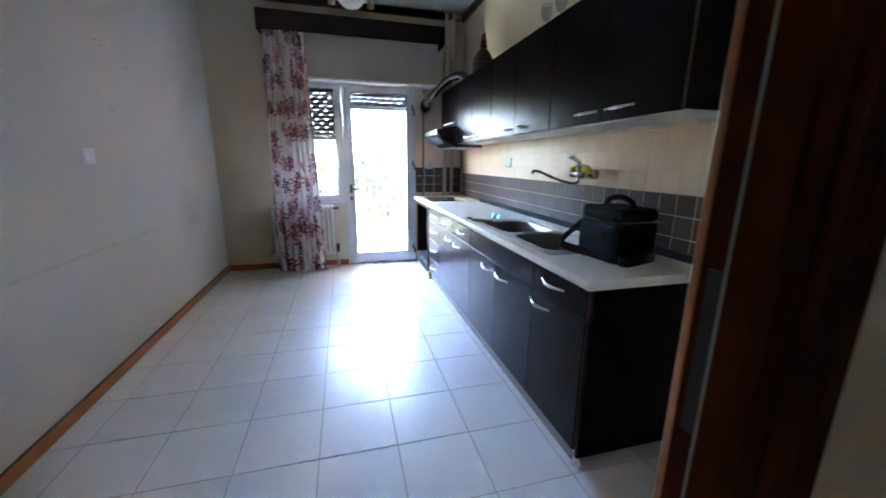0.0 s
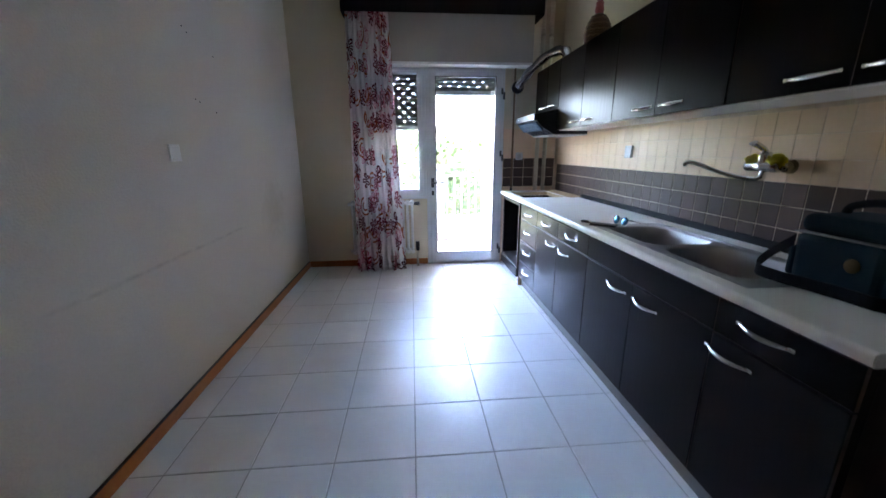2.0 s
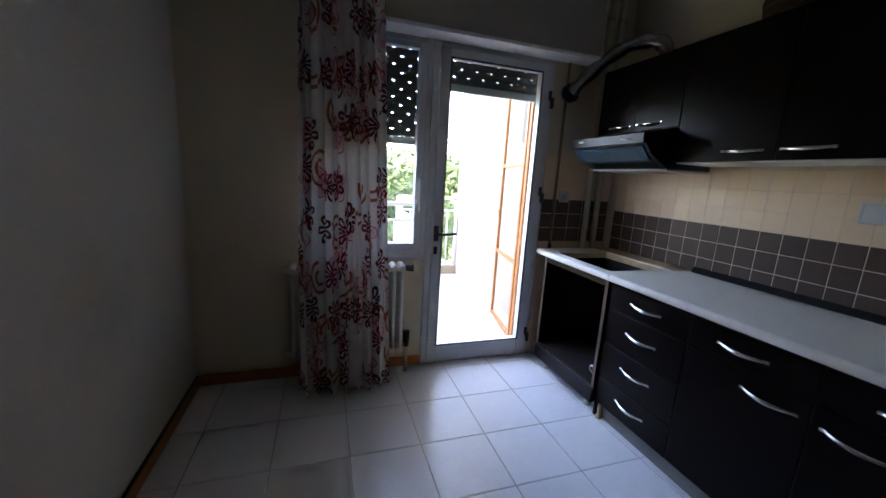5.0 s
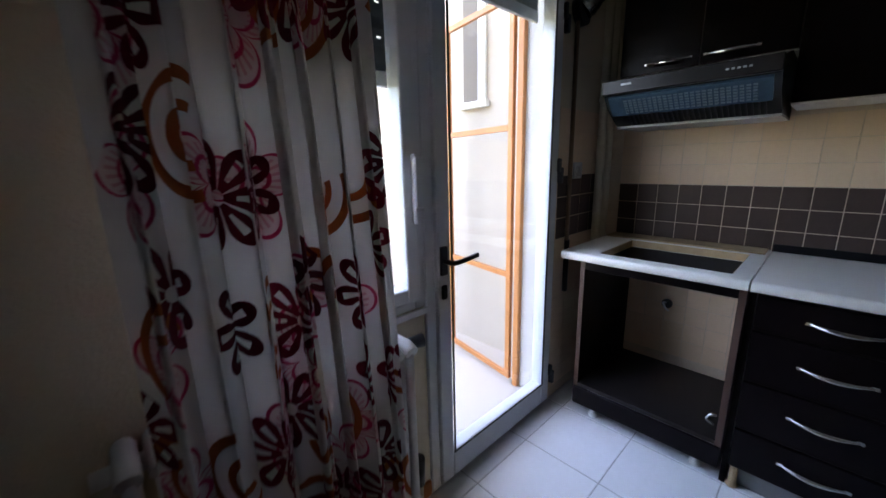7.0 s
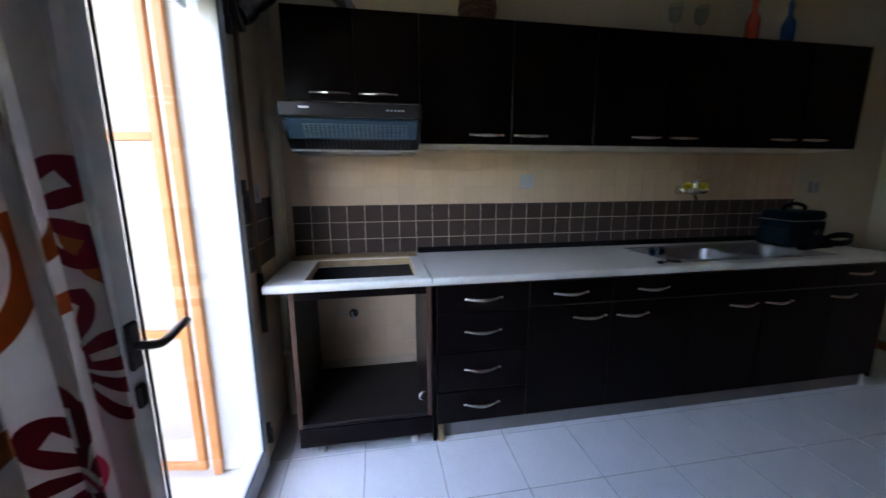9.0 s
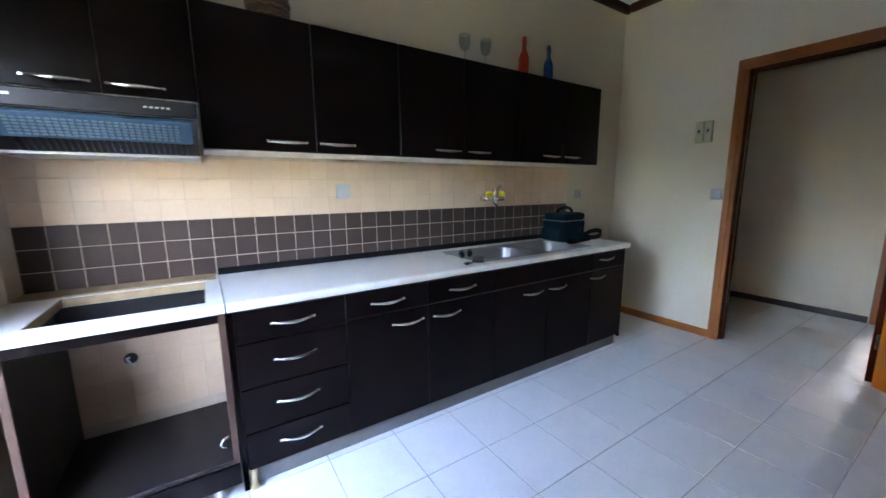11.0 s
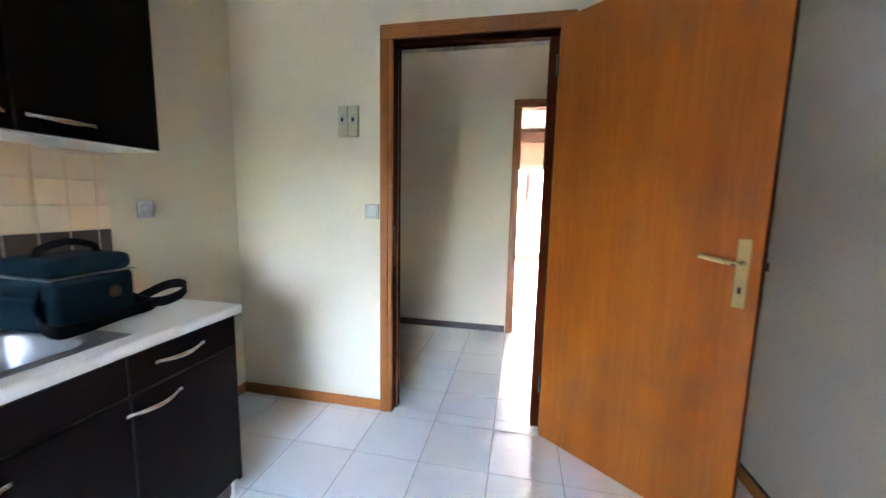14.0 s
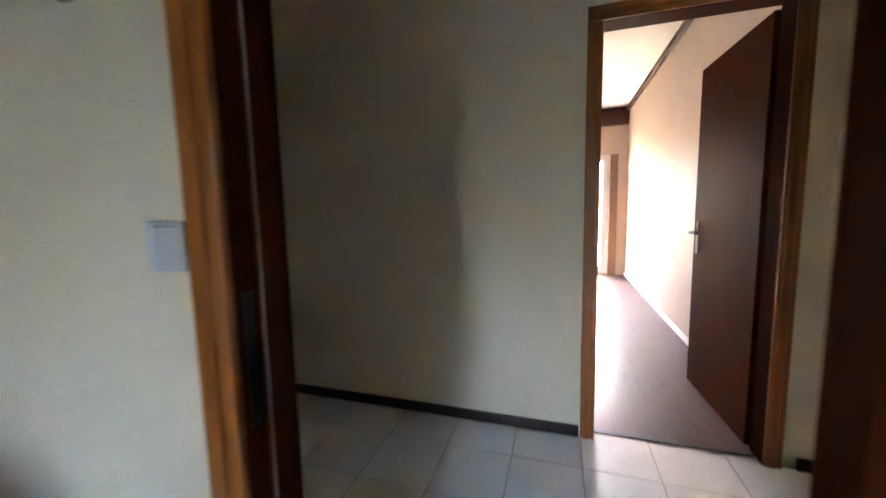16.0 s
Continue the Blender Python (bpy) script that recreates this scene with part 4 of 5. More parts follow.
for y in (1.827, 1.357):
    part("drain", lathe([(0.032, 0.003), (0.036, 0.0), (0.03, 0.005), (0.012, 0.001), (0, 0.001)], 18, (2.385, y, Z - 0.159)), CHROME, sk)

tp = thing("wall_tap", (W - 0.014, 1.60, 1.17), "chrome wall mixer tap with swivel spout and yellow cloth", "tap")
part("body", tube([(2.665, 1.525, 1.165), (2.665, 1.675, 1.165)], lambda s: 0.023 - 0.004 * math.sin(math.pi * s), 14), CHROME, tp)
part("rosette", tube([(W - 0.014, 1.535, 1.165), (2.665, 1.535, 1.165)], lambda s: 0.03 - 0.012 * s, 14), CHROME, tp)
part("rosette", tube([(W - 0.014, 1.665, 1.165), (2.665, 1.665, 1.165)], lambda s: 0.03 - 0.012 * s, 14), CHROME, tp)
part("spout", tube(spline([(2.665, 1.60, 1.15), (2.655, 1.60, 1.118), (2.62, 1.625, 1.112), (2.56, 1.70, 1.135), (2.50, 1.775, 1.172), (2.475, 1.805, 1.176), (2.468, 1.813, 1.160)], 8), 0.009, 12), CHROME, tp)
part("cartridge", lathe([(0.022, 0), (0.024, 0.03), (0.02, 0.045), (0, 0.047)], 16, (2.665, 1.60, 1.18)), CHROME, tp)
part("lever", tube(spline([(2.665, 1.60, 1.222), (2.65, 1.60, 1.236), (2.635, 1.60, 1.245), (2.60, 1.603, 1.262)]), lambda s: 0.012 + 0.008 * s, 10, flat=0.5), CHROME, tp, "flat chrome lever")


def cloth_lump(cx, cy, cz, sx, sy, sz, seed):
    bm = bmesh.new()
    bmesh.ops.create_icosphere(bm, subdivisions=3, radius=1.0)
    for v in bm.verts:
        n = noise.noise(v.co * 2.3 + Vector((seed, 0, 0))) * 0.35 + noise.noise(v.co * 5 + Vector((0, seed, 0))) * 0.18
        v.co = Vector((v.co.x * sx, v.co.y * sy, v.co.z * sz)) * (1 + n) + Vector((cx, cy, cz))
    for f in bm.faces:
        f.smooth = True
    return bm


solid("yellow_cloth", cloth_lump(2.668, 1.545, 1.185, 0.028, 0.034, 0.030, 3.1), YELLOW_CLOTH, (2.668, 1.545, 1.16), "yellow cleaning cloth draped over the tap", "cloth")
solid("yellow_cloth", cloth_lump(2.668, 1.655, 1.187, 0.027, 0.030, 0.027, 8.4), YELLOW_CLOTH, (2.668, 1.655, 1.16), "yellow cleaning cloth draped over the tap", "cloth")

# wall cabinets
UX, UB, UT = 2.437, 1.410, 1.988


def wall_unit(y0, y1, z0, label):
    th = thing("wall_cabinet", ((UX + W) / 2, (y0 + y1) / 2, z0), label, "cabinet", "wall units")
    part("carcass", boxes((UX + 0.018, W, y0 + 0.0005, y1 - 0.0005, z0 + 0.006, UT)), WENGE, th)
    part("underside", boxes((UX + 0.02, W - 0.015, y0 + 0.002, y1 - 0.002, z0 - 0.004, z0 + 0.005)), UNDER_WHITE, th, "white underside panel")
    return th


def wall_doors(u, y0, ym, y1, z0, h1, h2, hz):
    front(u, "door", y0, ym, z0, UT, UX, UX + 0.018, h1, hz)
    front(u, "door", ym, y1, z0, UT, UX, UX + 0.018, h2, hz)


u = wall_unit(3.395, 4.0, 1.592, "short dark wenge wall cabinet above the cooker hood")
wall_doors(u, 3.395, 3.69, 4.0, 1.592, 3.588, 3.806, 1.628)
u = wall_unit(2.483, 3.394, UB, "dark wenge wall cabinet with two doors")
wall_doors(u, 2.483, 2.932, 3.394, UB, 2.828, 3.062, 1.456)
u = wall_unit(1.60, 2.482, UB, "dark wenge wall cabinet with two doors")
wall_doors(u, 1.60, 2.052, 2.482, UB, 1.935, 2.17, 1.458)
u = wall_unit(0.735, 1.599, UB, "dark wenge wall cabinet with two doors at the end")
wall_doors(u, 0.735, 1.157, 1.599, UB, 1.045, 1.272, 1.460)

# cooker hood and duct
hd = thing("cooker_hood", (2.45, 3.70, 1.368), "black cooker hood with a blue filter panel under the short cabinet", "hood")
Y0, Y1 = 3.408, 3.988
part("body", prism([(2.44, 1.588), (W - 0.016, 1.588), (W - 0.016, 1.378), (2.42, 1.378), (2.30, 1.445), (2.256, 1.497), (2.256, 1.547)], 'y', Y0, Y1), BLACK, hd)
part("front_lip", boxes((2.234, 2.256, Y0 - 0.002, Y1 + 0.002, 1.495, 1.55), bevel=0.004), HOOD_LIP, hd, "glossy dark front lip")
part("logo_bar", boxes((2.2325, 2.234, 3.87, 3.91, 1.525, 1.533)), PALE_GREY, hd)
for i in range(5):
    part("button", boxes((2.2305, 2.234, 3.485 + i * 0.016, 3.494 + i * 0.016, 1.52, 1.526)), PALE_GREY, hd)


def on_slope(s, up):
    """A point on the sloping hood underside: s from front to back, up outward."""
    a, b = Vector((2.258, 0, 1.494)), Vector((2.42, 0, 1.376))
    d = (b - a)
    n = Vector((d.z, 0, -d.x)).normalized()
    p = a + d * s + n * up
    return (p.x, p.z)


part("filter_panel", prism([on_slope(0.02, 0.0), on_slope(0.02, 0.012), on_slope(0.48, 0.030), on_slope(0.48, 0.0)], 'y', Y0 + 0.02, Y1 - 0.02), HOOD_BLUE, hd, "blue translucent grease filter panel")
# The paler cell colour stands in for small highlights on the dark panel.
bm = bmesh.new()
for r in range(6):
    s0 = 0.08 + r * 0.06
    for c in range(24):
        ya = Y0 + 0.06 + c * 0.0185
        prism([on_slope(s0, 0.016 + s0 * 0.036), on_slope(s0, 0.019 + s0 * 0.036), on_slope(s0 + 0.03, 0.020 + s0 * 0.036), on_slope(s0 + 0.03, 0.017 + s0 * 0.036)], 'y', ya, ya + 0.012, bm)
part("grille_cell", bm, HOOD_CELL, hd, "grid of grille cells with highlights put into their colour")
for c in range(26):
    ya = Y0 + 0.04 + c * 0.0185
    part("rib", prism([on_slope(0.52, 0.001), on_slope(0.52, 0.010), on_slope(0.92, 0.012), on_slope(0.92, 0.001)], 'y', ya, ya + 0.006), DARK_METAL, hd)
part("bottom_frame", boxes((2.42, W - 0.02, Y0, Y1, 1.368, 1.3775)), SOCKET_GREY, hd)
dpts = spline([(2.275, L - 0.03, 1.868), (2.31, 4.06, 1.93), (2.40, 4.0, 2.04), (2.50, 3.93, 2.125), (2.58, 3.84, 2.15), (2.62, 3.76, 2.12), (2.63, 3.72, 2.05), (2.63, 3.71, 1.99)], 14)
n_d = len(dpts)
solid("exhaust_duct", tube(dpts, lambda k: 0.041 + 0.004 * math.sin(k * n_d * 2.6) + 0.004 * math.sin(k * 37), 16), FOIL, (2.63, 3.71, 1.99), "crinkled aluminium foil exhaust duct bending to the wall", "duct")
solid("duct_collar", tube([(2.274, L - 0.001, 1.866), (2.276, L - 0.035, 1.87)], 0.060, 18), BLACK, (2.275, L, 1.867), "dark round duct collar on the wall", "duct collar")

# things on the wall cabinets
def wicker_hen(x, y, z):
    th = thing("wicker_basket", (x, y, z), "brown wicker bottle basket with a red rooster head top", "basket")
    prof = [(0.075, 0), (0.085, 0.03), (0.092, 0.09), (0.082, 0.15), (0.055, 0.20), (0.030, 0.225)]
    part("body", lathe([(0, 0.001)] + prof + [(0, 0.23)], 24, (x, y, z)), WICKER, th)
    for k in range(11):
        zz = 0.012 + k * 0.0195
        r = np.interp(zz, [p[1] for p in prof], [p[0] for p in prof])
        part("weave_band", tube([(x + (r + 0.002) * math.cos(a), y + (r + 0.002) * math.sin(a), z + zz + 0.004 * math.cos(a * 12)) for a in np.linspace(0, 2 * math.pi, 49)], 0.0045, 5, caps=False), WICKER_PALE if k % 2 else WICKER, th)
    part("head", lathe([(0, 0.0), (0.028, 0.006), (0.034, 0.03), (0.026, 0.06), (0.03, 0.075), (0.018, 0.09), (0, 0.094)], 16, (x, y, z + 0.222)), RED_CERAMIC, th)
    part("comb", tube(spline([(x, y - 0.018, z + 0.30), (x, y - 0.028, z + 0.335), (x, y - 0.02, z + 0.355)]), 0.009, 8), RED_CERAMIC, th)
    part("comb", tube(spline([(x, y + 0.018, z + 0.30), (x, y + 0.030, z + 0.33), (x, y + 0.026, z + 0.36)]), 0.009, 8), RED_CERAMIC, th)


wicker_hen(2.58, 3.08, UT)


def bottle(x, y, z, mat, label, k=1.0):
    th = thing("glass_bottle", (x, y, z), label, "bottle", "bottles")
    part("body", lathe([(0, 0), (0.032, 0), (0.034, 0.006), (0.034, 0.13 * k), (0.026, 0.155 * k), (0.014, 0.18 * k), (0.013, 0.235 * k), (0.016, 0.237 * k), (0.016, 0.247 * k), (0, 0.248 * k)], 20, (x, y, z)), mat, th)
    part("stopper", lathe([(0.012, 0), (0.014, 0.012), (0.008, 0.022), (0, 0.024)], 12, (x, y, z + 0.247 * k)), mat, th)
    part("wire_clip", tube(spline([(x, y - 0.016, z + 0.20 * k), (x - 0.006, y - 0.022, z + 0.23 * k), (x, y - 0.012, z + 0.262 * k)]), 0.002, 6), CHROME, th)


bottle(2.55, 1.465, UT, RED_GLASS, "orange red swing-top glass bottle on the wall cabinet", 1.0)
bottle(2.55, 1.22, UT, BLUE_GLASS, "blue swing-top glass bottle on the wall cabinet", 0.95)
for x, y in ((2.57, 1.955), (2.57, 1.79)):
    g = thing("wine_glass", (x, y, UT), "clear stemmed glass on the wall cabinet", "glass", "glasses")
    part("bowl", lathe([(0.004, 0.09), (0.025, 0.105), (0.036, 0.14), (0.034, 0.19), (0.032, 0.19), (0.033, 0.14), (0.022, 0.108), (0, 0.096)], 18, (x, y, UT)), CLEAR, g)
    part("stem", lathe([(0, 0), (0.032, 0), (0.03, 0.003), (0.005, 0.008), (0.004, 0.09)], 16, (x, y, UT)), CLEAR, g)

# things on the worktop
bag = thing("cool_bag", (2.50, 1.10, Z), "dark teal nylon camera bag with black straps beside the sink", "bag")
BZ = Z + 0.001
bm = boxes((2.385, 2.60, 0.915, 1.155, BZ, BZ + 0.162), bevel=0.022, seg=3)
for v in bm.verts:
    k = (v.co.z - BZ) / 0.162
    v.co.x += (v.co.x - 2.49) * 0.06 * k
    v.co.y += (v.co.y - 1.035) * 0.02 * k
part("body", bm, BAG_TEAL, bag)
bm = boxes((2.382, 2.604, 0.913, 1.157, BZ + 0.1625, BZ + 0.222), bevel=0.026, seg=4)
part("lid", bm, BAG_TEAL, bag)
part("piping", boxes((2.3765, 2.6085, 0.9090, 1.1610, BZ + 0.1610, BZ + 0.1640), bevel=0.001), PLINTH, bag, "pale piping round the lid")
part("handle", tube(spline([(2.49, 1.12, BZ + 0.215), (2.49, 1.105, BZ + 0.245), (2.49, 1.035, BZ + 0.262), (2.49, 0.965, BZ + 0.245), (2.49, 0.95, BZ + 0.215)]), 0.012, 8), BAG_BLACK, bag, "black padded carry handle")
part("side_pocket", boxes((2.40, 2.585, 1.157, 1.187, BZ + 0.01, BZ + 0.11), bevel=0.012, seg=2), BAG_TEAL, bag)
bdg = lathe([(0, 0.002), (0.019, 0.002), (0.0205, 0), (0, 0)], 20)
bmesh.ops.rotate(bdg, matrix=Matrix.Rotation(-math.pi / 2, 3, 'Y'), verts=bdg.verts)
bmesh.ops.translate(bdg, vec=(2.378, 0.985, BZ + 0.095), verts=bdg.verts)
part("badge", bdg, BADGE, bag, "round gold badge")


def strap(pts, w, t=0.004):
    """A flat band that stands on its edge along points."""
    pts = spline(pts, 8)
    bm, prev = bmesh.new(), None
    for i, p in enumerate(pts):
        d = (pts[min(i + 1, len(pts) - 1)] - pts[max(i - 1, 0)])
        s = Vector((-d.y, d.x, 0))
        s = s.normalized() if s.length > 1e-6 else Vector((1, 0, 0))
        up = Vector((0, 0, 1)) if abs(d.normalized().z) < 0.8 else Vector((0, 1, 0))
        q = [bm.verts.new(p + s * t / 2 * a + up * w / 2 * b) for a, b in ((-1, -1), (1, -1), (1, 1), (-1, 1))]
        if prev:
            for k in range(4):
                bm.faces.new((prev[k], prev[(k + 1) % 4], q[(k + 1) % 4], q[k]))
        else:
            bm.faces.new(q)
        prev = q
    bm.faces.new(prev[::-1])
    bmesh.ops.recalc_face_normals(bm, faces=bm.faces)
    return bm


part("shoulder_strap", strap([(2.52, 0.906, BZ + 0.10), (2.47, 0.892, BZ + 0.07), (2.40, 0.885, BZ + 0.034), (2.355, 0.84, BZ + 0.024), (2.345, 0.775, BZ + 0.036), (2.36, 0.735, BZ + 0.056), (2.40, 0.728, BZ + 0.066), (2.435, 0.76, BZ + 0.060), (2.445, 0.83, BZ + 0.040), (2.44, 0.895, BZ + 0.024)], 0.036), BAG_BLACK, bag, "black webbing shoulder strap")
part("shoulder_strap", strap([(2.40, 1.17, BZ + 0.13), (2.36, 1.21, BZ + 0.07), (2.315, 1.20, BZ + 0.028), (2.318, 1.13, BZ + 0.020), (2.335, 1.05, BZ + 0.020), (2.35, 0.97, BZ + 0.020), (2.352, 0.90, BZ + 0.021), (2.372, 0.86, BZ + 0.021)], 0.038), BAG_BLACK, bag, "black webbing shoulder strap")

ph = thing("mobile_phone", (2.245, 2.09, CT1), "black mobile phone lying on the worktop", "phone", turn=-40)
part("case", boxes((-0.07, 0.07, -0.034, 0.034, 0.001, 0.012), bevel=0.004, seg=2), BLACK, ph)
part("screen", boxes((-0.063, 0.063, -0.030, 0.030, 0.012, 0.0128)), BLACK, ph, "dark glass screen")
ky = thing("key_bunch", (2.195, 2.20, CT1), "small bunch of dark keys on the worktop", "keys", turn=-60)
part("fob", boxes((-0.03, 0.01, -0.014, 0.014, 0.001, 0.013), bevel=0.004), BLACK, ky)
part("key", boxes((0.012, 0.055, -0.012, -0.004, 0.001, 0.004), (0.012, 0.026, -0.018, 0.002, 0.001, 0.004)), CHROME, ky)
part("key", boxes((0.012, 0.05, 0.004, 0.011, 0.001, 0.004), (0.012, 0.026, 0.0, 0.016, 0.001, 0.004)), CHROME, ky)
sg = thing("sunglasses", (2.352, 2.102, CT1), "sunglasses with round blue mirrored lenses lying on the worktop", "sunglasses", turn=8)
for side in (-1, 1):
    cy = side * 0.034
    bm = lathe([(0, 0.0045), (0.012, 0.0040), (0.0225, 0.0015), (0.0235, 0), (0.012, 0.002), (0, 0.0028)], 22)
    bmesh.ops.rotate(bm, matrix=Matrix.Rotation(radians(-76), 3, 'Y'), verts=bm.verts)
    bmesh.ops.translate(bm, vec=(0, cy, 0.0262), verts=bm.verts)
    lens_part = part("lens", bm, MIRROR_BLUE, sg, "round blue mirrored lens")
    ca, sa = math.cos(radians(-76)), math.sin(radians(-76))
    part("rim", tube([(0.0242 * math.cos(a) * ca, cy + 0.0242 * math.sin(a), 0.0262 - 0.0242 * math.cos(a) * sa) for a in np.linspace(0, 2 * math.pi, 29)], 0.0012, 6, caps=False), CHROME, lens_part, "thin metal rim")
    part("temple", tube(spline([(0.004, side * 0.060, 0.036), (0.06, side * 0.063, 0.022), (0.115, side * 0.058, 0.012), (0.135, side * 0.055, 0.003)]), 0.0016, 6), CHROME, sg, "thin metal temple arm")
part("bridge", tube(spline([(0.003, -0.011, 0.034), (0.0, 0.0, 0.040), (0.003, 0.011, 0.034)]), 0.0014, 6), CHROME, sg)

# stray wall box in the oven housing
soc = thing("cable_outlet", (W - 0.014, 3.77, 0.465), "broken cable outlet with black wires on the tiles", "outlet")
part("hole", tube([(W - 0.013, 3.77, 0.465), (W - 0.020, 3.77, 0.465)], 0.026, 14), BLACK, soc)
part("wire", tube(spline([(W - 0.02, 3.775, 0.47), (W - 0.05, 3.78, 0.475), (W - 0.055, 3.765, 0.45), (W - 0.025, 3.76, 0.43)]), 0.005, 8), SWITCH_WHITE, soc)

# screw holes in the plaster
for y, z in ((2.33, 1.87), (2.37, 1.85), (2.35, 1.52), (2.39, 1.51), (2.56, 1.47), (2.62, 1.79)):
    solid("wall_plug", lathe([(0.004, 0), (0.0045, 0.002), (0, 0.0025)], 8, (0, 0, 0)), BLACK, (0, 0, 0), "small dark screw hole in the plaster wall", "screw hole", "wall holes").matrix_basis = pose(0.0, y, z, 0, 90, 0)

# ceiling lamp
cl = thing("ceiling_lamp", (1.40, 2.2, H), "hanging lamp with a white opal globe and brass arms", "lamp")
part("rod", tube([(1.40, 2.2, H), (1.40, 2.2, 2.28)], 0.008), BRASS, cl)
part("rose", lathe([(0.05, 0), (0.045, -0.02), (0, -0.025)], 18, (1.40, 2.2, H)), BRASS, cl)
part("globe", lathe([(0, 0), (0.05, 0.012), (0.085, 0.05), (0.09, 0.09), (0.06, 0.14), (0.03, 0.155)], 24, (1.40, 2.2, 2.12)), OPAL, cl)
for s in (-1, 1):
    part("arm", tube(spline([(1.40, 2.2, 2.30), (1.40 + s * 0.07, 2.2, 2.26), (1.40 + s * 0.115, 2.2, 2.18)]), 0.007, 8), BRASS, cl)
    part("cup", lathe([(0.012, 0), (0.02, 0.004), (0.02, 0.03), (0.012, 0.045), (0, 0.045)], 12, (1.40 + s * 0.115, 2.2, 2.13)), OLD_PLATE, cl)

# ---- doors ----
fr = thing("door_frame", (1.325, 0, 0), "honey oak kitchen door frame with moulded architrave", "door frame")


def architrave(parent, x0, x1, zt, y, sgn, w, mat):
    for a, b, c in ((x0 - w, x0, "jamb_trim"), (x1, x1 + w, "jamb_trim")):
        q = boxes((a, b, min(y, y + sgn * 0.016), max(y, y + sgn * 0.016), 0, zt), bevel=0.004, seg=2)
        m = (a + b) / 2
        box(q, m - w * 0.16, m + w * 0.3, min(y + sgn * 0.0155, y + sgn * 0.023), max(y + sgn * 0.0155, y + sgn * 0.023), 0, zt - 0.001, bevel=0.003)
        part(c, q, mat, parent)
    q = boxes((x0 - w, x1 + w, min(y, y + sgn * 0.0165), max(y, y + sgn * 0.0165), zt + 0.001, zt + w), bevel=0.004, seg=2)
    box(q, x0 - w * 0.6, x1 + w * 0.6, min(y + sgn * 0.016, y + sgn * 0.024), max(y + sgn * 0.016, y + sgn * 0.024), zt + w * 0.3, zt + w * 0.72, bevel=0.003)
    part("head_trim", q, mat, parent)


architrave(fr, 0.902, 1.742, 2.075, 0.0, 1, 0.072, OAK_TRIM)
architrave(fr, 0.945, 1.742, 2.075, -0.11, -1, 0.072, MAHOGANY)
part("lining", boxes((0.868, 0.903, -0.109, -0.001, 0, 2.07), (1.740, 1.755, -0.109, -0.001, 0, 2.07), (0.868, 1.755, -0.109, -0.001, 2.071, 2.0895)), MAHOGANY, fr)
part("stop", boxes((1.728, 1.7395, -0.09, -0.045, 0, 2.057), (0.9035, 0.944, -0.1085, -0.045, 0, 2.057), (0.9445, 1.7275, -0.09, -0.045, 2.0575, 2.0705)), MAHOGANY, fr)
part("strike_plate", boxes((1.7385, 1.7398, -0.035, -0.012, 0.87, 1.10)), BLACK, fr, "dark lock strike plate")

part("seal", boxes((1.7275, 1.7288, -0.044, -0.040, 0, 2.05)), PLINTH, fr, "grey rubber door seal")

# leaf stands wide open; local x runs from hinge to free edge
dl = thing("kitchen_door", (0.892, 0.026, 0.0), "honey oak flush door standing wide open", "door", turn=141.0)
DW = 0.825
part("leaf", boxes((0.0, DW, -0.02, 0.02, 0.008, 2.10), bevel=0.002), OAK, dl)
part("edge", boxes((DW, DW + 0.004, -0.019, 0.019, 0.009, 2.099)), MAHOGANY, dl)
for s in (-1, 1):
    y = s * 0.02
    part("plate", boxes((DW - 0.070, DW - 0.031, min(y, y + s * 0.006), max(y, y + s * 0.006), 0.895, 1.135), bevel=0.003), BRASS, dl, "satin brass handle plate")
    part("lever", tube(spline([(DW - 0.050, y, 1.052), (DW - 0.050, y + s * 0.04, 1.052), (DW - 0.068, y + s * 0.052, 1.053), (DW - 0.12, y + s * 0.050, 1.060), (DW - 0.168, y + s * 0.048, 1.068)]), 0.0095, 10), BRASS, dl, "brass lever handle")
    part("keyhole", boxes((DW - 0.056, DW - 0.046, min(y + s * 0.005, y + s * 0.0068), max(y + s * 0.005, y + s * 0.0068), 0.945, 0.968)), BLACK, dl)
part("latch", boxes((DW + 0.003, DW + 0.014, -0.008, 0.008, 1.03, 1.06), bevel=0.002), DARK_METAL, dl)
for z in (0.25, 1.85):
    part("hinge", tube([(-0.006, -0.022, z), (-0.006, -0.022, z + 0.09)], 0.008, 10), DARK_METAL, dl)

hf = thing("door_frame", (0.71, HY, 0), "red brown living room door frame with moulded architrave", "door frame")
architrave(hf, 0.340, 1.076, 2.09, HY, 1, 0.07, OAK_TRIM)
part("lining", boxes((0.325, 0.340, HY - 0.119, HY - 0.001, 0, 2.089), (1.076, 1.10, HY - 0.119, HY - 0.001, 0, 2.089), (0.325, 1.10, HY - 0.119, HY - 0.001, 2.0895, 2.1045)), MAHOGANY, hf)
d2 = thing("living_room_door", (0.338, HY - 0.135, 0.0), "red brown veneered door standing open into the living room", "door", turn=-87)
part("leaf", boxes((0.0, 0.76, -0.02, 0.02, 0.008, 2.08), bevel=0.002), MAHOGANY, d2)
part("lever", tube(spline([(0.70, 0.02, 1.04), (0.70, 0.065, 1.04), (0.68, 0.072, 1.04), (0.59, 0.068, 1.04)]), 0.009, 8), DARK_METAL, d2)
part("plate", boxes((0.68, 0.72, 0.02, 0.025, 0.90, 1.12), bevel=0.002), DARK_METAL, d2)

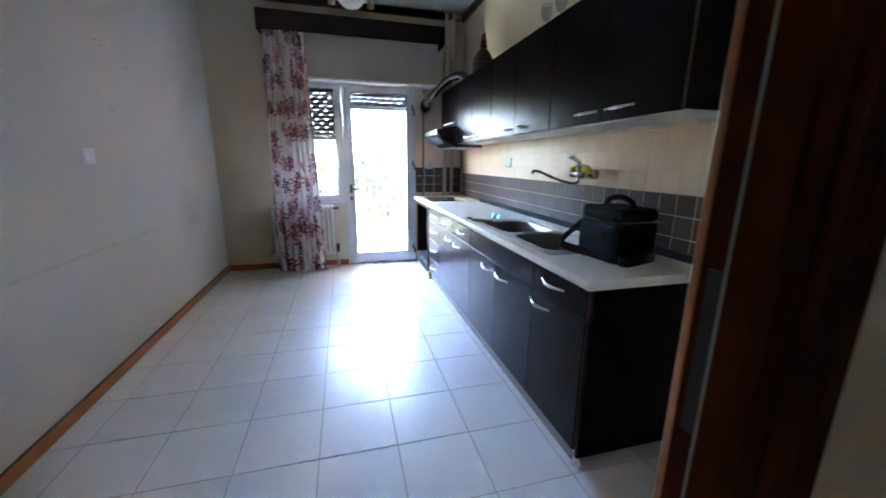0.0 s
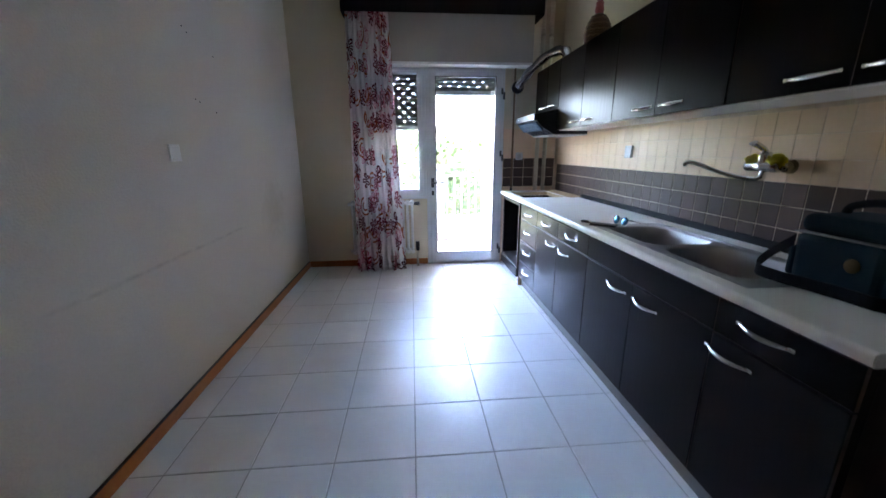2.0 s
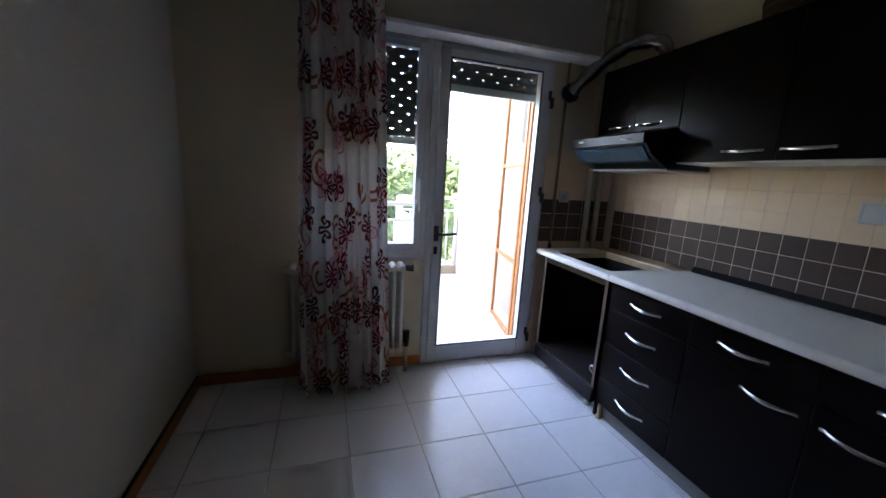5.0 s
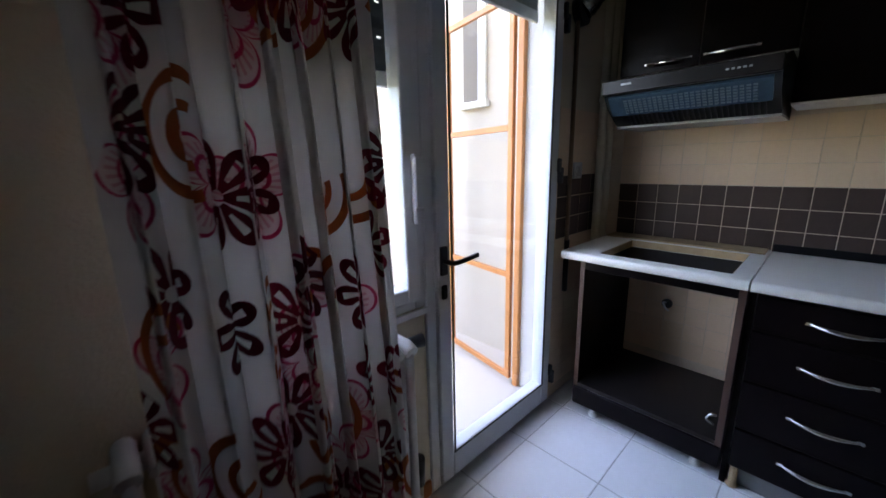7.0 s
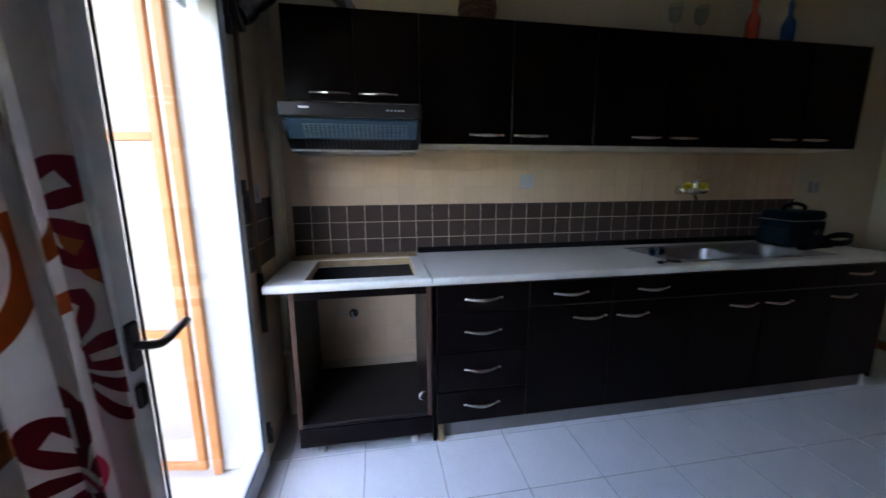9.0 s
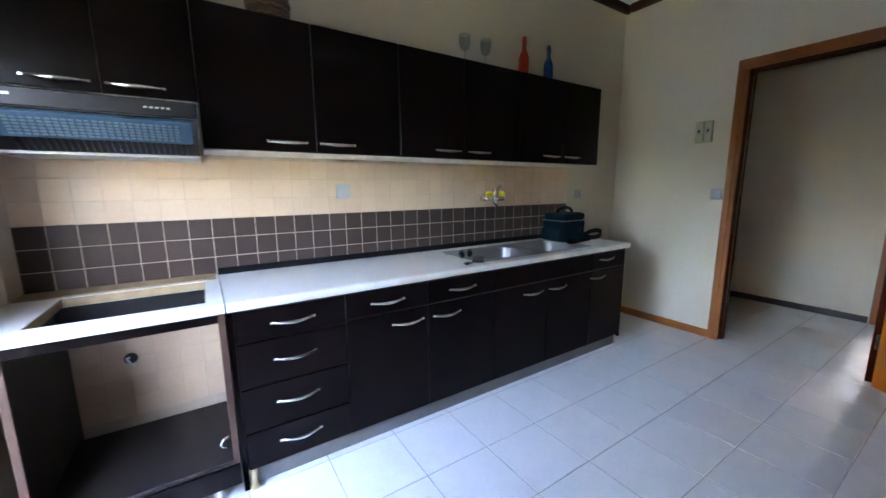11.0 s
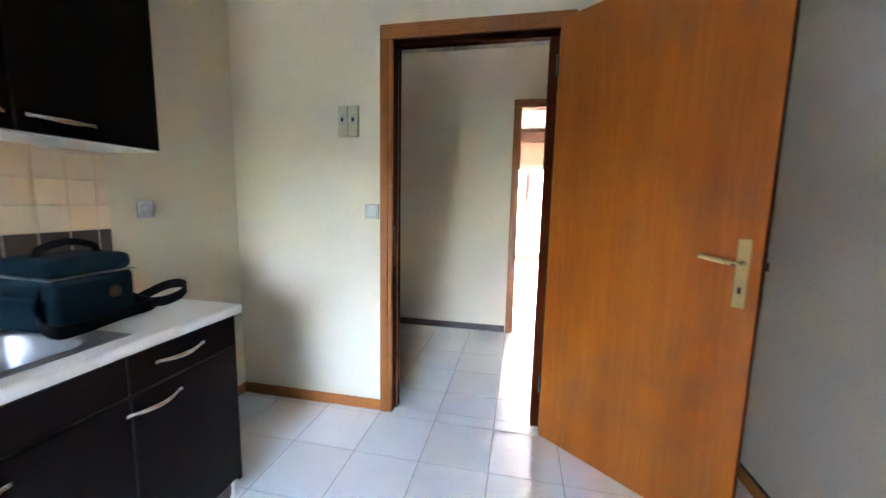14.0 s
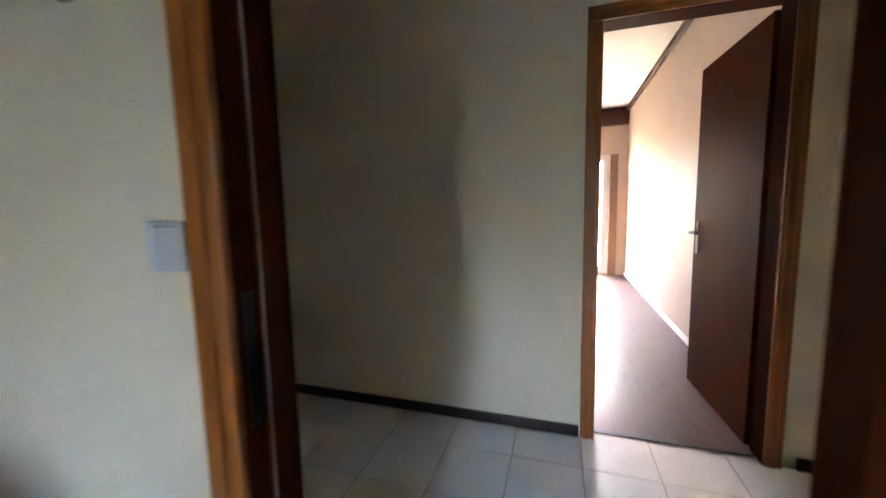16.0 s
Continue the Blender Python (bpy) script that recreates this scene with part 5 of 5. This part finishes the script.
# living room window
fw = thing("living_room_window", (0.91, FY0, 0.02), "tall white balcony window of the living room", "window")
part("frame", ring(0.46, 1.36, 0.02, 2.10, FY0 - 0.08, FY0 - 0.02, 0.05, 0.05, 0.05, 0.05), ALU, fw)
for x0, x1 in ((0.51, 0.91), (0.91, 1.31)):
    s = part("sash", ring(x0, x1, 0.07, 2.05, FY0 - 0.07, FY0 - 0.03, 0.06, 0.06, 0.08, 0.06), ALU, fw)
    pane(s, x0 + 0.06, x1 - 0.06, FY0 - 0.05, 0.15, 1.99)
solid("window_post", boxes((0.33, 0.455, FY0, FY0 + 0.05, 0.0, 2.10), bevel=0.004), CASING, (0.38, FY0, 0), "oak casing beside the living room window", "casing")


# ---- balcony ----
def railing(name, p0, p1, label):
    """White metal railing with balusters between two floor points."""
    p0, p1 = Vector(p0), Vector(p1)
    th = thing(name, tuple((p0 + p1) / 2), label, "railing", "balcony railings")
    d = p1 - p0
    n = max(2, int(d.length / 0.11))
    for z, r in ((1.02, 0.022), (0.86, 0.013), (0.16, 0.014)):
        part("rail", tube([p0 + Vector((0, 0, z)), p1 + Vector((0, 0, z))], r, 8), RAIL_WHITE, th)
    for i in range(n + 1):
        q = p0 + d * (i / n)
        big = i in (0, n)
        part("post" if big else "baluster", tube([q + Vector((0, 0, 0.0 if big else 0.16)), q + Vector((0, 0, 1.02 if big else 0.86))], 0.024 if big else 0.010, 8), RAIL_WHITE, th)
    return th


railing("balcony_railing", (-1.6, 5.40, -0.025), (1.58, 5.40, -0.025), "white metal balcony railing with thin balusters")
railing("balcony_railing", (1.60, 5.44, -0.025), (1.60, 6.52, -0.025), "white metal balcony railing with thin balusters")
railing("balcony_railing", (1.64, 6.54, -0.025), (2.40, 6.54, -0.025), "white metal balcony railing with thin balusters")
setting("balcony_kerb", boxes((-4, 1.55, 5.34, 5.45, -0.024, 0.10), (1.55, 1.66, 5.34, 6.6, -0.0235, 0.101), (1.66, 2.42, 6.49, 6.6, -0.0235, 0.10), bevel=0.008), OUT_WALL, "low pale kerb round the balcony", "kerb")

# wooden screen door, open outward
post = thing("screen_door_frame", (2.12, L + 0.175, 0), "orange pine frame post of the screen door", "door frame")
part("post", boxes((2.112, 2.143, L + 0.165, L + 0.198, 0.0, 2.04), bevel=0.003), SCREEN_WOOD, post)
scd = thing("screen_door", (2.130, L + 0.225, 0.0), "orange pine screen door without mesh, standing open", "door", turn=79.4)
SW = 0.58
part("hinge_stile", boxes((0.0, 0.034, -0.012, 0.012, 0.02, 2.0), bevel=0.003), SCREEN_WOOD, scd)
part("free_stile", boxes((SW - 0.03, SW, -0.012, 0.012, 0.02, 2.0), bevel=0.003), SCREEN_WOOD, scd)
for z in (0.02, 0.62, 1.38, 1.96):
    part("rail", boxes((0.0345, SW - 0.0305, -0.011, 0.011, z, z + 0.03), bevel=0.002), SCREEN_WOOD, scd)
part("pull_ring", tube([(SW - 0.02 + 0.028 * math.cos(a), 0.024, 0.98 + 0.028 * math.sin(a)) for a in np.linspace(0, 2 * math.pi, 25)], 0.004, 6, caps=False), BRASS, scd)
nw = thing("outer_window", (2.42, 4.86, 1.60), "small shuttered window in the balcony side wall", "window")
part("shutter", boxes((2.405, 2.419, 4.832, 4.96, 1.60, 2.5), bevel=0.003), FAR_SHUTTER, nw)
part("frame", boxes((2.395, 2.419, 4.775, 4.831, 1.60, 2.5), bevel=0.003), RAIL_WHITE, nw)
part("sill", boxes((2.38, 2.419, 4.755, 4.985, 1.562, 1.599), bevel=0.004), RAIL_WHITE, nw)


def tree(x, y, ground, height, crown_r, seed, leaves):
    rng = random.Random(seed)
    th = thing("tree", (x, y, ground), "leafy green tree beyond the balcony", "tree", "garden trees")
    top = ground + height
    trunk = tube(spline([(x, y, ground), (x + 0.1, y, ground + height * 0.3), (x - 0.1, y + 0.1, ground + height * 0.6), (x, y, top - crown_r * 0.6)]), lambda s: 0.17 * (1 - 0.75 * s), 10)
    clumps = []
    for k in range(16):
        a, e = rng.uniform(0, 6.28), rng.uniform(-0.5, 1.2)
        rr = crown_r * rng.uniform(0.45, 1.0)
        c = Vector((x + rr * math.cos(a) * math.cos(e), y + rr * math.sin(a) * math.cos(e), top - crown_r + rr * math.sin(e)))
        clumps.append((c, crown_r * rng.uniform(0.25, 0.5)))
        tube(spline([(x, y, top - crown_r * 1.5), Vector((x, y, top - crown_r * 1.1)).lerp(c, 0.5), c]), lambda s: 0.05 * (1 - 0.8 * s), 6, bm=trunk)
    part("trunk", trunk, BARK, th)
    verts, faces = [], []
    for _ in range(leaves):
        c, r = rng.choice(clumps)
        d = Vector((rng.gauss(0, 1), rng.gauss(0, 1), rng.gauss(0, 0.8))).normalized() * r * rng.uniform(0.3, 1.0) ** 0.5
        p = c + d
        u = Vector((rng.gauss(0, 1), rng.gauss(0, 1), rng.gauss(0, 1))).normalized()
        w = u.orthogonal().normalized()
        s = rng.uniform(0.05, 0.12)
        i = len(verts)
        verts += [p - u * s, p + w * s * 0.45 + u * s * 0.1, p + u * s, p - w * s * 0.45 + u * s * 0.1]
        faces.append((i, i + 1, i + 2, i + 3))
    me = bpy.data.meshes.new("crown")
    me.from_pydata([tuple(v) for v in verts], [], faces)
    me.materials.append(LEAF)
    for v in me.vertices:
        v.co -= Vector((x, y, ground))
    cr = new("crown", me)
    cr.parent = th


for i, (x, y, h, r) in enumerate(((1.3, 10.2, 7.6, 2.0), (-1.6, 11.5, 8.6, 2.6), (2.9, 13.0, 7.4, 2.4), (0.6, 16.0, 9.0, 3.0), (-5.0, 12.5, 8.4, 2.8), (5.0, 17.0, 9.0, 3.2), (5.3, 12.2, 8.3, 2.5))):
    tree(x, y, -6.0, h, r, 11 + i, 6500)

# ---- tiles, piece by piece ----
def tile_mesh(name, w, h, t, mat, bevel, up):
    """A bevelled tile: up 'z' lies on a floor, 'x' faces -x, 'y' faces -y; its back is at the origin plane."""
    bm = bmesh.new()
    a, b, c = w / 2, h / 2, bevel
    lo = [(-a, -b, 0), (a, -b, 0), (a, b, 0), (-a, b, 0)]
    mid = [(p, q, t - c) for p, q, _ in lo]
    hi = [(p - math.copysign(c, p), q - math.copysign(c, q), t) for p, q, _ in lo]
    def turn(p):
        return {'z': p, 'x': (-p[2], p[0], p[1]), 'y': (p[0], -p[2], p[1])}[up]
    rings_ = [[bm.verts.new(turn(p)) for p in r] for r in (lo, mid, hi)]
    for r0, r1 in zip(rings_, rings_[1:]):
        for k in range(4):
            bm.faces.new((r0[k], r0[(k + 1) % 4], r1[(k + 1) % 4], r1[k]))
    bm.faces.new(rings_[2])
    bmesh.ops.recalc_face_normals(bm, faces=bm.faces)
    return mesh_of(name, bm, mat)


def lay(name, mesh_data, parent, at):
    o = new(name, mesh_data)
    o.parent = parent
    o.location = at
    return o


P = 0.333
FULL = {}
xl = [-0.855 - 0.333 + P * i for i in range(18)]
yl = [-1.623 + 0.0 + P * i for i in range(19)]


def floor_piece(x0, x1, y0, y1):
    w, h = round(x1 - x0 - 0.004, 4), round(y1 - y0 - 0.004, 4)
    if w < 0.012 or h < 0.012:
        return
    key = (w, h)
    if key not in FULL:
        FULL[key] = tile_mesh("tile", w, h, 0.006, FLOOR_TILE, 0.0015, 'z')
    lay("tile", FULL[key], FLOOR, ((x0 + x1) / 2, (y0 + y1) / 2, -0.006))


for xa, xb in zip(xl, xl[1:]):
    for ya, yb in zip(yl, yl[1:]):
        if yb <= -0.055:
            floor_piece(max(xa, -1.2), min(xb, 4.2), max(ya, HY - 0.06), min(yb, -0.055))
        elif ya < -0.055:
            floor_piece(max(xa, -1.2), min(xb, 4.2), ya, -0.055)
            floor_piece(max(xa, 0.0), min(xb, W), -0.055, yb)
        else:
            floor_piece(max(xa, 0.0), min(xb, W), ya, min(yb, L))

# glazed wall tiles behind the units and by the window
TP, TZ = 0.0971, 0.0966
Y_END = 0.723
back = setting("wall_tiling", boxes((W - 0.010, W - 0.0005, Y_END, L - 0.001, 0.0, 1.418)), GROUT, "dark and beige glazed wall tiles behind the units", "wall tiles")
TD = tile_mesh("tile", TP - 0.0036, TZ - 0.0036, 0.0055, DARK_TILE, 0.001, 'x')
TB = tile_mesh("tile", TP - 0.0026, TZ - 0.0026, 0.0050, BEIGE_TILE, 0.0009, 'x')
END_W = 3.877 - 32 * TP - Y_END
TD_END = tile_mesh("tile", END_W - 0.0036, TZ - 0.0036, 0.0055, DARK_TILE, 0.001, 'x')
TB_END = tile_mesh("tile", END_W - 0.0026, TZ - 0.0026, 0.0050, BEIGE_TILE, 0.0009, 'x')
j0 = 0.809
for i in range(-1, 34):
    y = Y_END + END_W / 2 if i < 0 else Y_END + END_W + TP * (i + 0.5)
    for j in range(6):
        m = (TD_END if j < 3 else TB_END) if i < 0 else (TD if j < 3 else TB)
        lay("tile", m, back, (W - 0.0062, y, j0 + TZ * (j + 0.5)))
for i in range(7):
    y = 3.392 + TP * (i + 0.5)
    for j in range(6):
        lay("tile", TB, back, (W - 0.0062, y, 0.175 + TZ * (j + 0.5)))
back2 = setting("wall_tiling_north", boxes((2.147, 2.725, L - 0.010, L - 0.0005, 0.0, 1.462)), GROUT, "dark and beige glazed wall tiles beside the balcony door", "wall tiles")
TD2 = tile_mesh("tile", 0.1085, 0.096, 0.0055, DARK_TILE, 0.0012, 'y')
TB2 = tile_mesh("tile", 0.1120, 0.0992, 0.0046, BEIGE_TILE, 0.0006, 'y')
for i in range(5):
    x = 2.15 + 0.1135 * (i + 0.5)
    for j in range(14):
        z = 0.055 + 0.1005 * (j + 0.5)
        lay("tile", TD2 if 8 <= j < 11 else TB2, back2, (x, L - 0.0062, z))
